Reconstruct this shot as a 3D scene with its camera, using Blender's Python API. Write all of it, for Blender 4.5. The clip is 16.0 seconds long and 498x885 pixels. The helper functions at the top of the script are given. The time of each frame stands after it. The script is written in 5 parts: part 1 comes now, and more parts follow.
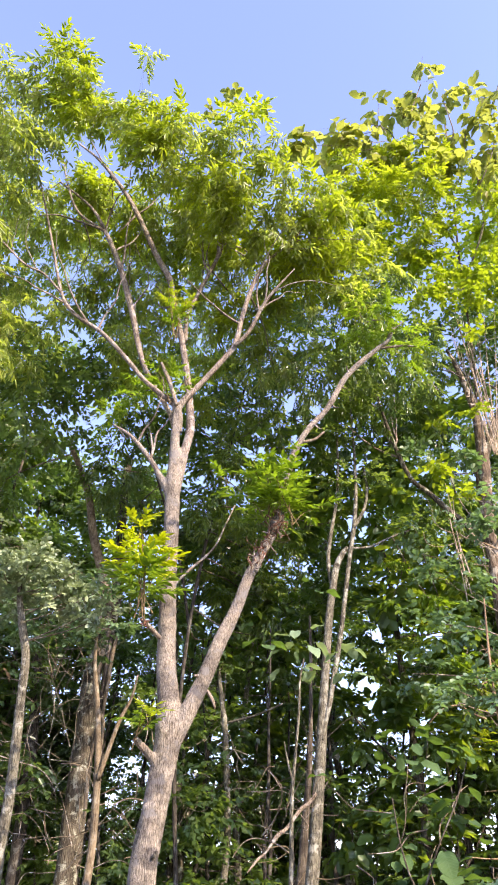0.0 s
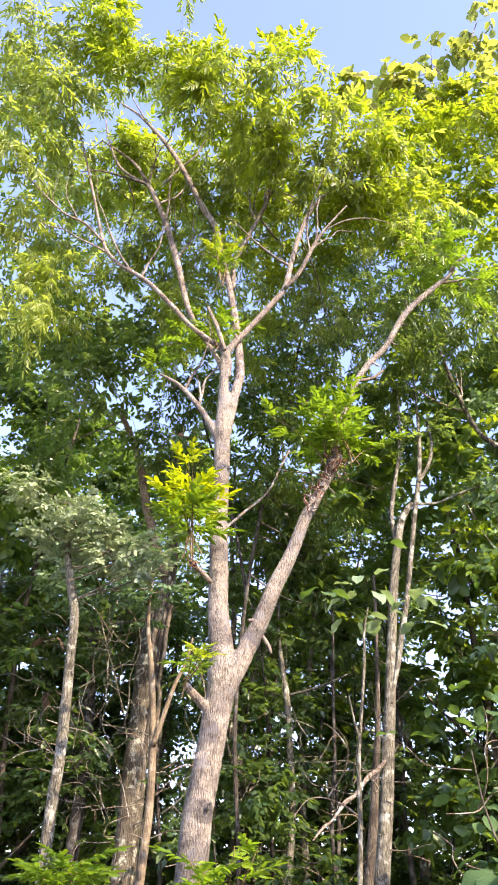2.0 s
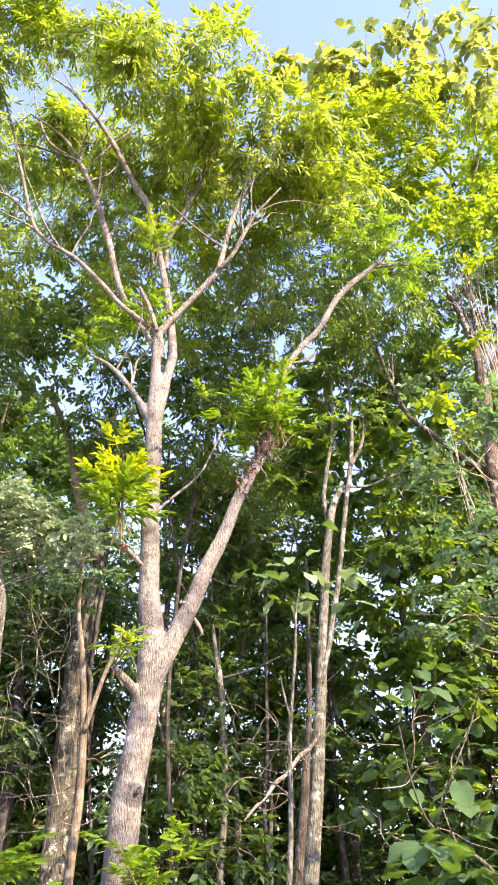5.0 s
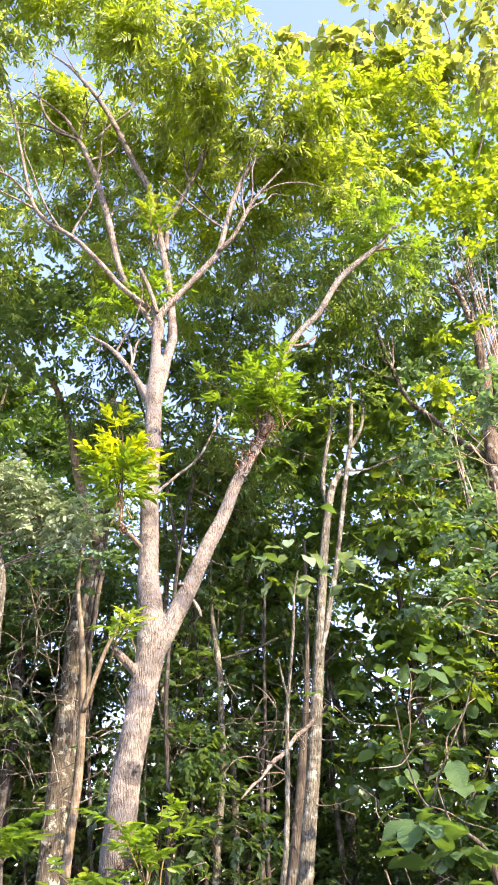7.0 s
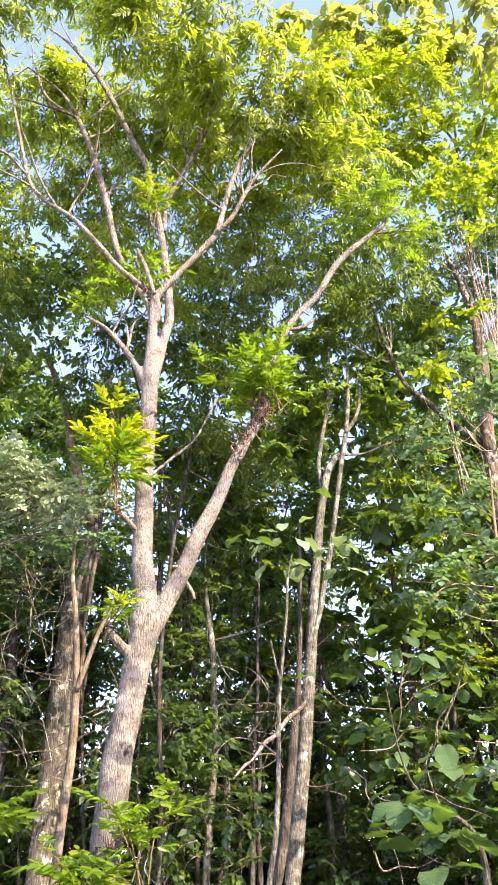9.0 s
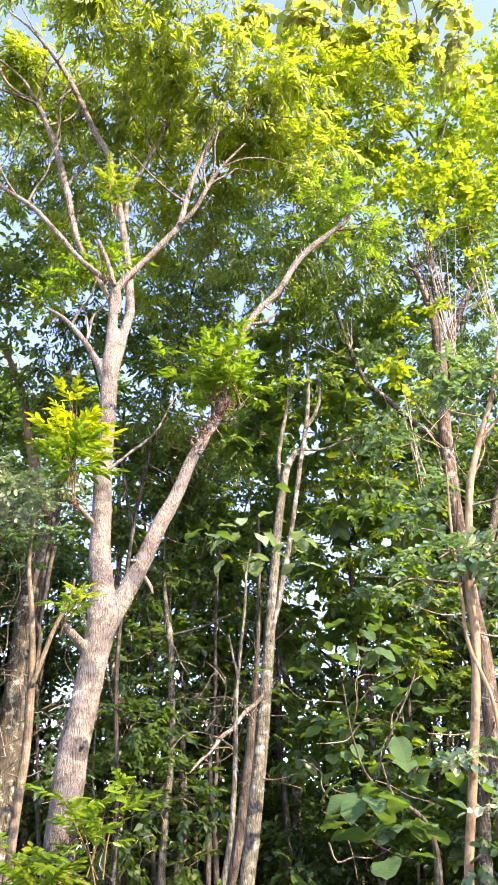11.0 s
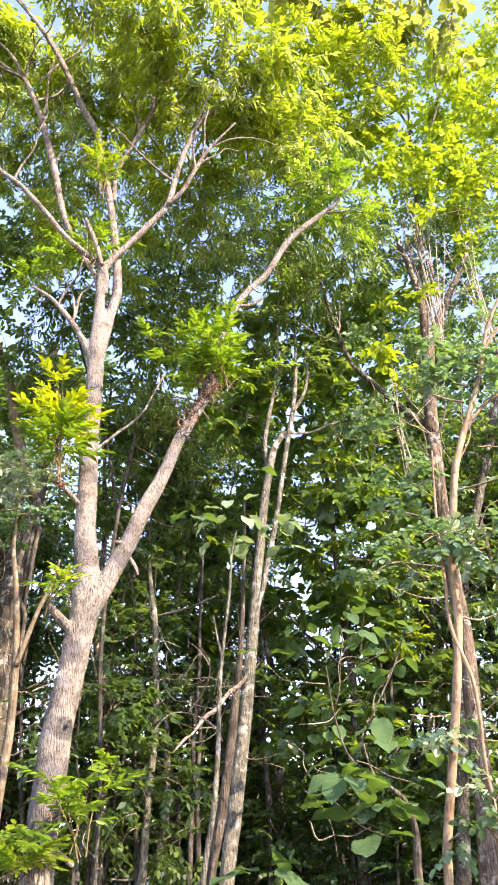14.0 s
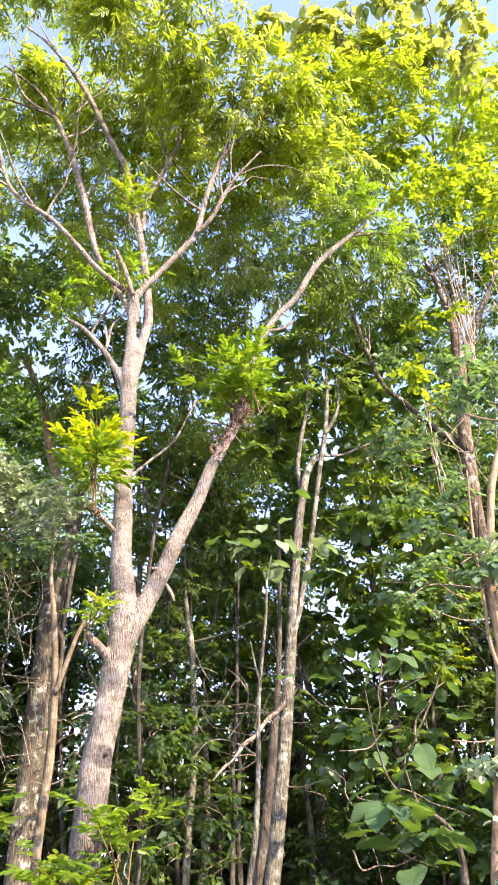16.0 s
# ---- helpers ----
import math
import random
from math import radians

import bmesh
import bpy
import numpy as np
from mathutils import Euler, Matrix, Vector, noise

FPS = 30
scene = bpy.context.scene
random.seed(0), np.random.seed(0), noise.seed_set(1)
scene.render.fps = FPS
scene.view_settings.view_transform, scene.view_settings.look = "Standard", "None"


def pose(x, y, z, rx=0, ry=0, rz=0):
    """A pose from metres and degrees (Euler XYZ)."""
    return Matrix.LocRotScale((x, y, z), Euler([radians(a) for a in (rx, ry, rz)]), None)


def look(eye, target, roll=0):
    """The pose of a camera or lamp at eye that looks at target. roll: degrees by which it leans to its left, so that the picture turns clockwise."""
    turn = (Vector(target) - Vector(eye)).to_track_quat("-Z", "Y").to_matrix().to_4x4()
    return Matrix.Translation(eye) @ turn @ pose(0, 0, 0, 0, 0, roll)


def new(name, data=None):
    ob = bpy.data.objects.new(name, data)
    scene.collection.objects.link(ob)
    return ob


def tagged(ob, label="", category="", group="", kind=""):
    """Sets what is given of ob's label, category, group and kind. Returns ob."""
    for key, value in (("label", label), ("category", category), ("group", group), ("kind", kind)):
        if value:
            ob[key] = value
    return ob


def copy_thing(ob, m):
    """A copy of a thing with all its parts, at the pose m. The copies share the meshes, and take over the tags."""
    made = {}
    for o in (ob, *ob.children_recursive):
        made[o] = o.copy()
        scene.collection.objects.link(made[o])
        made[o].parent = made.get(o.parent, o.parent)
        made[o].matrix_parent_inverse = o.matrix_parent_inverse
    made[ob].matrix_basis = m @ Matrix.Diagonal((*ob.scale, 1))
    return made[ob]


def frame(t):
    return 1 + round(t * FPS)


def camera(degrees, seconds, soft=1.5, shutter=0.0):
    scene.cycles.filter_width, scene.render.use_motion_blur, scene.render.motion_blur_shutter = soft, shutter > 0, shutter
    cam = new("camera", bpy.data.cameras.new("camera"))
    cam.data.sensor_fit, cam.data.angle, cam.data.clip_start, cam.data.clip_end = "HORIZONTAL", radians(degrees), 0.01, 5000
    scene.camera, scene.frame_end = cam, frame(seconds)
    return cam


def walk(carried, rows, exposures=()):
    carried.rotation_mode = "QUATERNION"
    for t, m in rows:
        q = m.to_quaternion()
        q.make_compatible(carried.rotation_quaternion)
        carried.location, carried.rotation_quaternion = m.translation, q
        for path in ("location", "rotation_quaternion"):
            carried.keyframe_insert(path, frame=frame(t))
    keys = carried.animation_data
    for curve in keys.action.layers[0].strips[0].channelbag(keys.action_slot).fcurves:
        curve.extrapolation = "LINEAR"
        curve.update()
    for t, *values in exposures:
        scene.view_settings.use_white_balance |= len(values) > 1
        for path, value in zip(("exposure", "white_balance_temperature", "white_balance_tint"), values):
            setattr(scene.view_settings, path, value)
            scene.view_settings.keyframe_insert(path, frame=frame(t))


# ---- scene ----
cam = camera(36.5, 16.0, soft=1.8, shutter=0.4)
METRES, EYE, TILT, LEAN, TURN = 1.2, 1.6, 33.0, 0.0, 0.0
ROWS = [
    (0.0, 0.0, 0.0, 0.0, -0.0, 0.0, 0.0),
    (0.5, -0.0063, 0.1259, -0.1639, 0.91, -0.01, 0.51),
    (1.0, 0.0178, 0.2842, -0.3132, 1.63, -0.2, 0.87),
    (1.5, 0.0029, 0.4314, -0.4793, 2.92, -0.12, 1.22),
    (2.0, 0.0389, 0.513, -0.6075, 4.47, 0.23, 1.59),
    (2.5, 0.056, 0.5256, -0.6304, 4.98, 0.12, 1.64),
    (3.0, 0.0555, 0.5623, -0.6498, 3.63, 0.12, 1.4),
    (3.5, 0.0538, 0.5572, -0.6565, 1.74, 0.22, 1.36),
    (4.0, 0.0601, 0.5594, -0.6539, 0.44, 0.15, 1.56),
    (4.5, 0.0674, 0.5656, -0.6573, -0.29, -0.38, 1.62),
    (7.0, 0.0679, 0.5544, -0.6492, -0.41, -2.23, 1.09),
    (7.5, 0.0716, 0.5607, -0.6489, -0.12, -2.92, 0.78),
    (8.0, 0.0749, 0.5676, -0.6481, 0.08, -3.43, 0.57),
    (10.5, 0.0832, 0.5738, -0.6438, -2.8, -3.67, -0.15),
    (11.0, 0.0843, 0.576, -0.645, -3.55, -3.97, -0.45),
    (11.5, 0.0852, 0.5787, -0.6454, -4.34, -4.21, -0.88),
    (12.0, 0.0831, 0.573, -0.643, -5.0, -4.34, -1.26),
    (12.5, 0.0829, 0.5723, -0.6424, -5.25, -4.49, -1.43),
    (13.0, 0.0837, 0.5767, -0.6428, -5.19, -4.71, -1.4),
    (13.5, 0.0841, 0.5788, -0.6434, -4.95, -4.99, -1.3),
    (14.0, 0.0828, 0.5795, -0.6447, -4.52, -5.27, -1.21),
    (14.5, 0.0805, 0.579, -0.6462, -4.04, -5.46, -1.11),
    (15.0, 0.0779, 0.5746, -0.6471, -3.52, -5.3, -0.87),
    (15.5, 0.0766, 0.5695, -0.644, -2.86, -4.57, -0.35),
    (16.0, 0.08, 0.5654, -0.6371, -2.17, -3.51, 0.32),
]
walk(cam, [(t, pose(0, 0, EYE, TILT, LEAN, TURN) @ pose(METRES * x, METRES * y, METRES * z, 90 + pitch, roll, yaw)) for t, x, y, z, yaw, pitch, roll in ROWS],
     exposures=[(0.0, 2.3, 7080, 22), (1.5, 2.5, 7080, 22), (3.5, 2.72, 7080, 22), (9.0, 2.75, 7080, 22), (16.0, 2.77, 7080, 22)])

# ---- world, sun, exposure ----
SUN_UP, SUN_ROUND = 35.0, 135.0          # degrees above the horizon, clockwise from straight ahead
world = bpy.data.worlds.new("sky")
scene.world = world
world.use_nodes = True
wn, wl = world.node_tree.nodes, world.node_tree.links
sky = wn.new("ShaderNodeTexSky")
sky.sky_type, sky.sun_disc = "NISHITA", False
sky.sun_elevation, sky.sun_rotation = radians(SUN_UP), radians(SUN_ROUND)
sky.air_density, sky.dust_density, sky.ozone_density = 1.0, 0.4, 5.0
wn["Background"].inputs["Strength"].default_value = 0.148
lilac = wn.new("ShaderNodeMixRGB")
lilac.blend_type, lilac.inputs[0].default_value, lilac.inputs[2].default_value = "MULTIPLY", 1.0, (1.07, 0.87, 0.88, 1)
wl.new(sky.outputs[0], lilac.inputs[1])
wl.new(lilac.outputs[0], wn["Background"].inputs[0])

sun = new("sun", bpy.data.lights.new("sun", "SUN"))
sun.data.energy, sun.data.angle, sun.data.color = 2.5, radians(0.55), (1.0, 0.9, 0.74)
a, e = radians(SUN_ROUND), radians(SUN_UP)
toward = Vector((math.sin(a) * math.cos(e), math.cos(a) * math.cos(e), math.sin(e)))
sun.matrix_world = look(toward * 60, (0, 0, 0))


# ---- materials ----
def material(name):
    m = bpy.data.materials.new(name)
    m.use_nodes = True
    n = m.node_tree.nodes
    n.clear()
    return m, n, m.node_tree.links


def ramp(n, stops):
    r = n.new("ShaderNodeValToRGB")
    while len(r.color_ramp.elements) < len(stops):
        r.color_ramp.elements.new(0.5)
    for el, (p, c) in zip(r.color_ramp.elements, stops):
        el.position, el.color = p, (*c, 1)
    return r


def leaf_material(name, dark, mid, bright, glow, through_share=0.4, gloss=0.42, patch=0.6, sway=1.5):
    """Leaf blades: colour drifts from spray to spray and from leaflet to leaflet; thin enough to let light through."""
    m, n, l = material(name)
    out = n.new("ShaderNodeOutputMaterial")
    geo, tex = n.new("ShaderNodeNewGeometry"), n.new("ShaderNodeTexCoord")
    drift = n.new("ShaderNodeTexNoise")
    drift.inputs["Scale"].default_value, drift.inputs["Detail"].default_value = patch, 3
    l.new(geo.outputs["Position"], drift.inputs["Vector"])
    grain = n.new("ShaderNodeTexNoise")
    grain.inputs["Scale"].default_value = 45
    l.new(geo.outputs["Position"], grain.inputs["Vector"])
    add = n.new("ShaderNodeMath")
    add.operation, add.inputs[1].default_value = "MULTIPLY_ADD", 0.55
    l.new(geo.outputs["Random Per Island"], add.inputs[0])
    shift = n.new("ShaderNodeMath")
    shift.operation, shift.inputs[1].default_value, shift.inputs[2].default_value = "MULTIPLY_ADD", sway, 0.2 - sway / 2
    l.new(drift.outputs["Fac"], shift.inputs[0])
    l.new(shift.outputs[0], add.inputs[2])
    speck = n.new("ShaderNodeMath")
    speck.operation, speck.inputs[1].default_value = "MULTIPLY_ADD", 0.18
    l.new(grain.outputs["Fac"], speck.inputs[0])
    l.new(add.outputs[0], speck.inputs[2])
    face = ramp(n, [(0.1, dark), (0.5, mid), (0.97, bright)])
    l.new(speck.outputs[0], face.inputs[0])
    back = ramp(n, [(0.1, [g * 0.6 for g in glow]), (0.9, glow)])
    l.new(speck.outputs[0], back.inputs[0])
    p, tr, mix = n.new("ShaderNodeBsdfPrincipled"), n.new("ShaderNodeBsdfTranslucent"), n.new("ShaderNodeMixShader")
    p.inputs["Roughness"].default_value = gloss
    p.inputs["Specular IOR Level"].default_value = 0.5
    l.new(face.outputs[0], p.inputs["Base Color"])
    l.new(back.outputs[0], tr.inputs["Color"])
    mix.inputs[0].default_value = through_share
    l.new(p.outputs[0], mix.inputs[1])
    l.new(tr.outputs[0], mix.inputs[2])
    l.new(mix.outputs[0], out.inputs["Surface"])
    return m


def bark_material(name, deep, body, pale, rings=9.0, furrow=0.5, lichen=(0.5, 0.5, 0.46), lichen_share=0.45, rough=0.85, mottle=0.85, grain=0.08, plates=0.3, cut=0.6, marks=()):
    """Bark: upright furrows, broad stains, pale lichen patches; marks are old weathered scars (x, y, z, radius, share)."""
    m, n, l = material(name)
    out, p = n.new("ShaderNodeOutputMaterial"), n.new("ShaderNodeBsdfPrincipled")
    geo = n.new("ShaderNodeNewGeometry")
    stretch = n.new("ShaderNodeMapping")
    stretch.inputs["Scale"].default_value = (1, 1, grain)
    l.new(geo.outputs["Position"], stretch.inputs["Vector"])
    grooves = n.new("ShaderNodeTexNoise")
    grooves.inputs["Scale"].default_value, grooves.inputs["Detail"].default_value = rings * 5, 6
    l.new(stretch.outputs[0], grooves.inputs["Vector"])
    stain = n.new("ShaderNodeTexNoise")
    stain.inputs["Scale"].default_value, stain.inputs["Detail"].default_value = 3.2, 5
    l.new(geo.outputs["Position"], stain.inputs["Vector"])
    patch = n.new("ShaderNodeTexNoise")
    patch.inputs["Scale"].default_value, patch.inputs["Detail"].default_value, patch.inputs["Roughness"].default_value = 7.0, 7, 0.7
    l.new(geo.outputs["Position"], patch.inputs["Vector"])
    base = ramp(n, [(0.34, deep), (0.5, body), (0.68, pale)])
    l.new(grooves.outputs["Fac"], base.inputs[0])
    tone = ramp(n, [(0.38, (0.42, 0.41, 0.42)), (0.5, (0.84, 0.83, 0.82)), (0.6, (1.0, 1.0, 1.0))])
    l.new(stain.outputs["Fac"], tone.inputs[0])
    mul = n.new("ShaderNodeMixRGB")
    mul.blend_type, mul.inputs[0].default_value = "MULTIPLY", 0.8
    l.new(base.outputs[0], mul.inputs[1])
    l.new(tone.outputs[0], mul.inputs[2])
    blotch = n.new("ShaderNodeTexNoise")
    blotch.inputs["Scale"].default_value, blotch.inputs["Detail"].default_value, blotch.inputs["Roughness"].default_value = 13.0, 5, 0.65
    l.new(geo.outputs["Position"], blotch.inputs["Vector"])
    shade = ramp(n, [(0.36, (0.62, 0.6, 0.6)), (0.47, (0.92, 0.9, 0.88)), (0.6, (1.08, 1.06, 1.02))])
    l.new(blotch.outputs["Fac"], shade.inputs[0])
    cells = n.new("ShaderNodeTexVoronoi")
    cells.feature = "DISTANCE_TO_EDGE"
    cells.inputs["Scale"].default_value = rings * 2.2
    crack_map = n.new("ShaderNodeMapping")
    crack_map.inputs["Scale"].default_value = (1, 1, plates)
    l.new(geo.outputs["Position"], crack_map.inputs["Vector"])
    l.new(crack_map.outputs[0], cells.inputs["Vector"])
    crack = ramp(n, [(0.0, (cut, cut * 0.93, cut * 0.87)), (0.09, (1, 1, 1))])
    l.new(cells.outputs["Distance"], crack.inputs[0])
    worn = n.new("ShaderNodeMixRGB")
    worn.blend_type, worn.inputs[0].default_value = "MULTIPLY", 1.0
    l.new(shade.outputs[0], worn.inputs[1])
    l.new(crack.outputs[0], worn.inputs[2])
    both = n.new("ShaderNodeMixRGB")
    both.blend_type, both.inputs[0].default_value = "MULTIPLY", mottle
    l.new(mul.outputs[0], both.inputs[1])
    l.new(worn.outputs[0], both.inputs[2])
    mul = both
    spots = ramp(n, [(0.53, (0, 0, 0)), (0.61, (lichen_share,) * 3)])
    l.new(patch.outputs["Fac"], spots.inputs[0])
    mix = n.new("ShaderNodeMixRGB")
    mix.inputs[2].default_value = (*lichen, 1)
    l.new(spots.outputs[0], mix.inputs[0])
    l.new(mul.outputs[0], mix.inputs[1])
    for x, y, z, reach, share in marks:
        away, far, near, edge = n.new("ShaderNodeVectorMath"), n.new("ShaderNodeVectorMath"), n.new("ShaderNodeMath"), n.new("ShaderNodeMath")
        away.operation, away.inputs[1].default_value = "SUBTRACT", (x, y, z)
        l.new(geo.outputs["Position"], away.inputs[0])
        far.operation = "LENGTH"
        l.new(away.outputs[0], far.inputs[0])
        near.operation, near.inputs[1].default_value, near.inputs[2].default_value = "MULTIPLY_ADD", -1 / reach, 0.3
        l.new(far.outputs["Value"], near.inputs[0])
        edge.operation, edge.inputs[1].default_value = "MULTIPLY_ADD", 1.9
        l.new(patch.outputs["Fac"], edge.inputs[0])
        l.new(near.outputs[0], edge.inputs[2])
        zone = ramp(n, [(0.38, (0, 0, 0)), (0.62, (share,) * 3)])
        l.new(edge.outputs[0], zone.inputs[0])
        old, over = mix, n.new("ShaderNodeMixRGB")
        tint = n.new("ShaderNodeMixRGB")
        tint.blend_type, tint.inputs[0].default_value, tint.inputs[2].default_value = "MULTIPLY", 1.0, (0.44, 0.45, 0.5, 1)
        l.new(old.outputs[0], tint.inputs[1])
        l.new(zone.outputs[0], over.inputs[0])
        l.new(old.outputs[0], over.inputs[1])
        l.new(tint.outputs[0], over.inputs[2])
        mix = over
    l.new(mix.outputs[0], p.inputs["Base Color"])
    p.inputs["Roughness"].default_value = rough
    p.inputs["Specular IOR Level"].default_value = 0.2
    bump = n.new("ShaderNodeBump")
    bump.inputs["Strength"].default_value, bump.inputs["Distance"].default_value = furrow, 0.028
    l.new(grooves.outputs["Fac"], bump.inputs["Height"])
    l.new(bump.outputs[0], p.inputs["Normal"])
    l.new(p.outputs[0], out.inputs["Surface"])
    return m


LEAF = leaf_material("pinnate_leaf", (0.08, 0.108, 0.05), (0.146, 0.19, 0.06), (0.255, 0.288, 0.058), (0.57, 0.7, 0.07), 0.58, 0.33, 0.28, 2.0)
# Lit copy of the feathered leaf, sunlight put into its colour; also young shoots.
LIME = leaf_material("young_and_lit_leaf", (0.115, 0.18, 0.02), (0.195, 0.265, 0.022), (0.3, 0.35, 0.024), (0.5, 0.64, 0.022), 0.5, 0.36, 0.8)
SPROUT = leaf_material("yellow_shoot_leaf", (0.3, 0.4, 0.01), (0.43, 0.51, 0.012), (0.54, 0.59, 0.014), (0.7, 0.8, 0.012), 0.45, 0.42, 1.2)
FRESH_GREEN = leaf_material("fresh_leaf", (0.055, 0.115, 0.014), (0.1, 0.18, 0.018), (0.18, 0.26, 0.02), (0.33, 0.53, 0.02), 0.46, 0.34, 1.0)
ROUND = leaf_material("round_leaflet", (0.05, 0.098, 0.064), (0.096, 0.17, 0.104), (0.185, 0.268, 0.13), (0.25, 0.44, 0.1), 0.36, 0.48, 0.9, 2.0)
# Lit copy of round_leaflet, with the sunshine coloured into the blades.
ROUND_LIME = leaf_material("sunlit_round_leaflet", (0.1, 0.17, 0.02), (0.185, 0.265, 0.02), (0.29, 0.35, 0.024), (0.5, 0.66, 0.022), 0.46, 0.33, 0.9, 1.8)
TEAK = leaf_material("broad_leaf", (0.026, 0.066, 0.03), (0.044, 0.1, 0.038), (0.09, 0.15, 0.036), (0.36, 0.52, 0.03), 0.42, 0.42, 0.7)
# Lit copy of broad_leaf: sunshine is put into the leaf colour.
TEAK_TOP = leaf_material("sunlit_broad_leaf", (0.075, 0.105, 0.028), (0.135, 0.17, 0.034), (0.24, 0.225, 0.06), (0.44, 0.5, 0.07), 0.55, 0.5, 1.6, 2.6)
# Shaded copy of the leaf green: the shade is put into the colour.
SHADE = leaf_material("shade_leaf", (0.042, 0.076, 0.038), (0.076, 0.128, 0.05), (0.14, 0.19, 0.052), (0.36, 0.52, 0.07), 0.46, 0.26, 0.5)
# Deep shade inside the wood is put into this darkened leaf colour.
WOOD = leaf_material("shaded_wood_leaf", (0.017, 0.038, 0.022), (0.034, 0.07, 0.034), (0.115, 0.17, 0.042), (0.26, 0.43, 0.05), 0.42, 0.32, 0.45, 2.6)
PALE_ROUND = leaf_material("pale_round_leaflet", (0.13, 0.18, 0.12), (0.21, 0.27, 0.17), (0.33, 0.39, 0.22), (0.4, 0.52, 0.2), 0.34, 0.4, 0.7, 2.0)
SCARS = [(-0.84, 7.52, 2.14, 0.13, 0.95), (-0.95, 7.49, 1.7, 0.34, 0.62), (-0.98, 7.48, 1.3, 0.25, 0.7), (-0.78, 7.62, 3.62, 0.16, 0.7), (-0.92, 7.8, 4.55, 0.2, 0.55), (-0.46, 7.68, 3.62, 0.12, 0.75), (-0.9, 7.54, 2.75, 0.15, 0.55), (-0.94, 8.1, 5.6, 0.2, 0.5)]
BARK = bark_material("pale_furrowed_bark", (0.145, 0.125, 0.1), (0.298, 0.265, 0.216), (0.405, 0.372, 0.314), 26, 0.95, (0.19, 0.18, 0.17), 0.8, 0.85, 1.0, 0.13, 0.4, 0.46, SCARS)
BARK_TAN = bark_material("tan_stem_bark", (0.13, 0.098, 0.06), (0.205, 0.165, 0.107), (0.28, 0.235, 0.16), 14, 0.4, (0.3, 0.28, 0.22), 0.5)
# Dark brown: the wood's shade put into the bark; also colours the scar.
BARK_DEEP = bark_material("shade_and_scar_bark", (0.028, 0.0245, 0.02), (0.06, 0.053, 0.043), (0.105, 0.094, 0.075), 14, 0.8, (0.2, 0.2, 0.18), 0.4)
BARK_LIMB = bark_material("reddish_limb_bark", (0.14, 0.11, 0.088), (0.275, 0.232, 0.19), (0.405, 0.355, 0.3), 18, 0.8, (0.3, 0.28, 0.26), 0.8, 0.85, 1.0, 0.2, 0.5)
BARK_BROWN = bark_material("brown_bark", (0.043, 0.036, 0.027), (0.1, 0.084, 0.063), (0.175, 0.15, 0.113), 12, 0.7, (0.34, 0.32, 0.27), 0.3)
BARK_DARK = bark_material("brown_mottled_bark", (0.075, 0.054, 0.036), (0.15, 0.115, 0.08), (0.235, 0.19, 0.14), 12, 0.7, (0.36, 0.33, 0.27), 0.75)
BARK_GREY = bark_material("grey_mottled_bark", (0.05, 0.042, 0.03), (0.1, 0.087, 0.062), (0.18, 0.165, 0.125), 14, 0.7, (0.36, 0.37, 0.29), 0.85)
BARK_SMOOTH = bark_material("smooth_tan_bark", (0.21, 0.14, 0.078), (0.31, 0.215, 0.122), (0.4, 0.295, 0.18), 8, 0.2, (0.36, 0.3, 0.21), 0.35, 0.7, 0.7)
BARK_TEAK = bark_material("pale_teak_bark", (0.075, 0.072, 0.053), (0.162, 0.154, 0.114), (0.255, 0.246, 0.19), 16, 0.9, (0.33, 0.33, 0.275), 0.8, 0.85, 1.0, 0.14, 0.4, 0.5)
# Pale bark, lightened further to stand for sun that the crown keeps off.
PALE_SHOOT = bark_material("pale_shoot_bark", (0.36, 0.28, 0.2), (0.5, 0.41, 0.31), (0.58, 0.5, 0.4), 14, 0.1, (0.5, 0.45, 0.38), 0.3)
TWIG = bark_material("twig_bark", (0.11, 0.084, 0.056), (0.2, 0.162, 0.114), (0.32, 0.272, 0.205), 14, 0.2)
SHOOT = bark_material("young_shoot", (0.12, 0.08, 0.045), (0.2, 0.14, 0.07), (0.27, 0.22, 0.1), 14, 0.1, (0.3, 0.3, 0.1), 0.2)
RED_TWIG = bark_material("reddish_dry_stalk", (0.11, 0.05, 0.03), (0.19, 0.09, 0.055), (0.28, 0.15, 0.1), 14, 0.2)
DEAD = bark_material("bare_dead_wood", (0.13, 0.1, 0.075), (0.27, 0.22, 0.17), (0.38, 0.33, 0.27), 22, 0.8)


# ---- builders ----
def smooth_path(pts, per=5):
    """A rounded path (Catmull-Rom) through points with a radius each."""
    p = np.array(pts, float)
    p = np.vstack([2 * p[0] - p[1], p, 2 * p[-1] - p[-2]])
    out = []
    for i in range(1, len(p) - 2):
        for k in range(per):
            t = k / per
            a, b, c, d = p[i - 1:i + 3]
            out.append(0.5 * (2 * b + (c - a) * t + (2 * a - 5 * b + 4 * c - d) * t * t + (3 * b - a - 3 * c + d) * t ** 3))
    out.append(p[-2])
    out = np.array(out)
    out[:, 3] = np.maximum(out[:, 3], 0.0015)
    return out


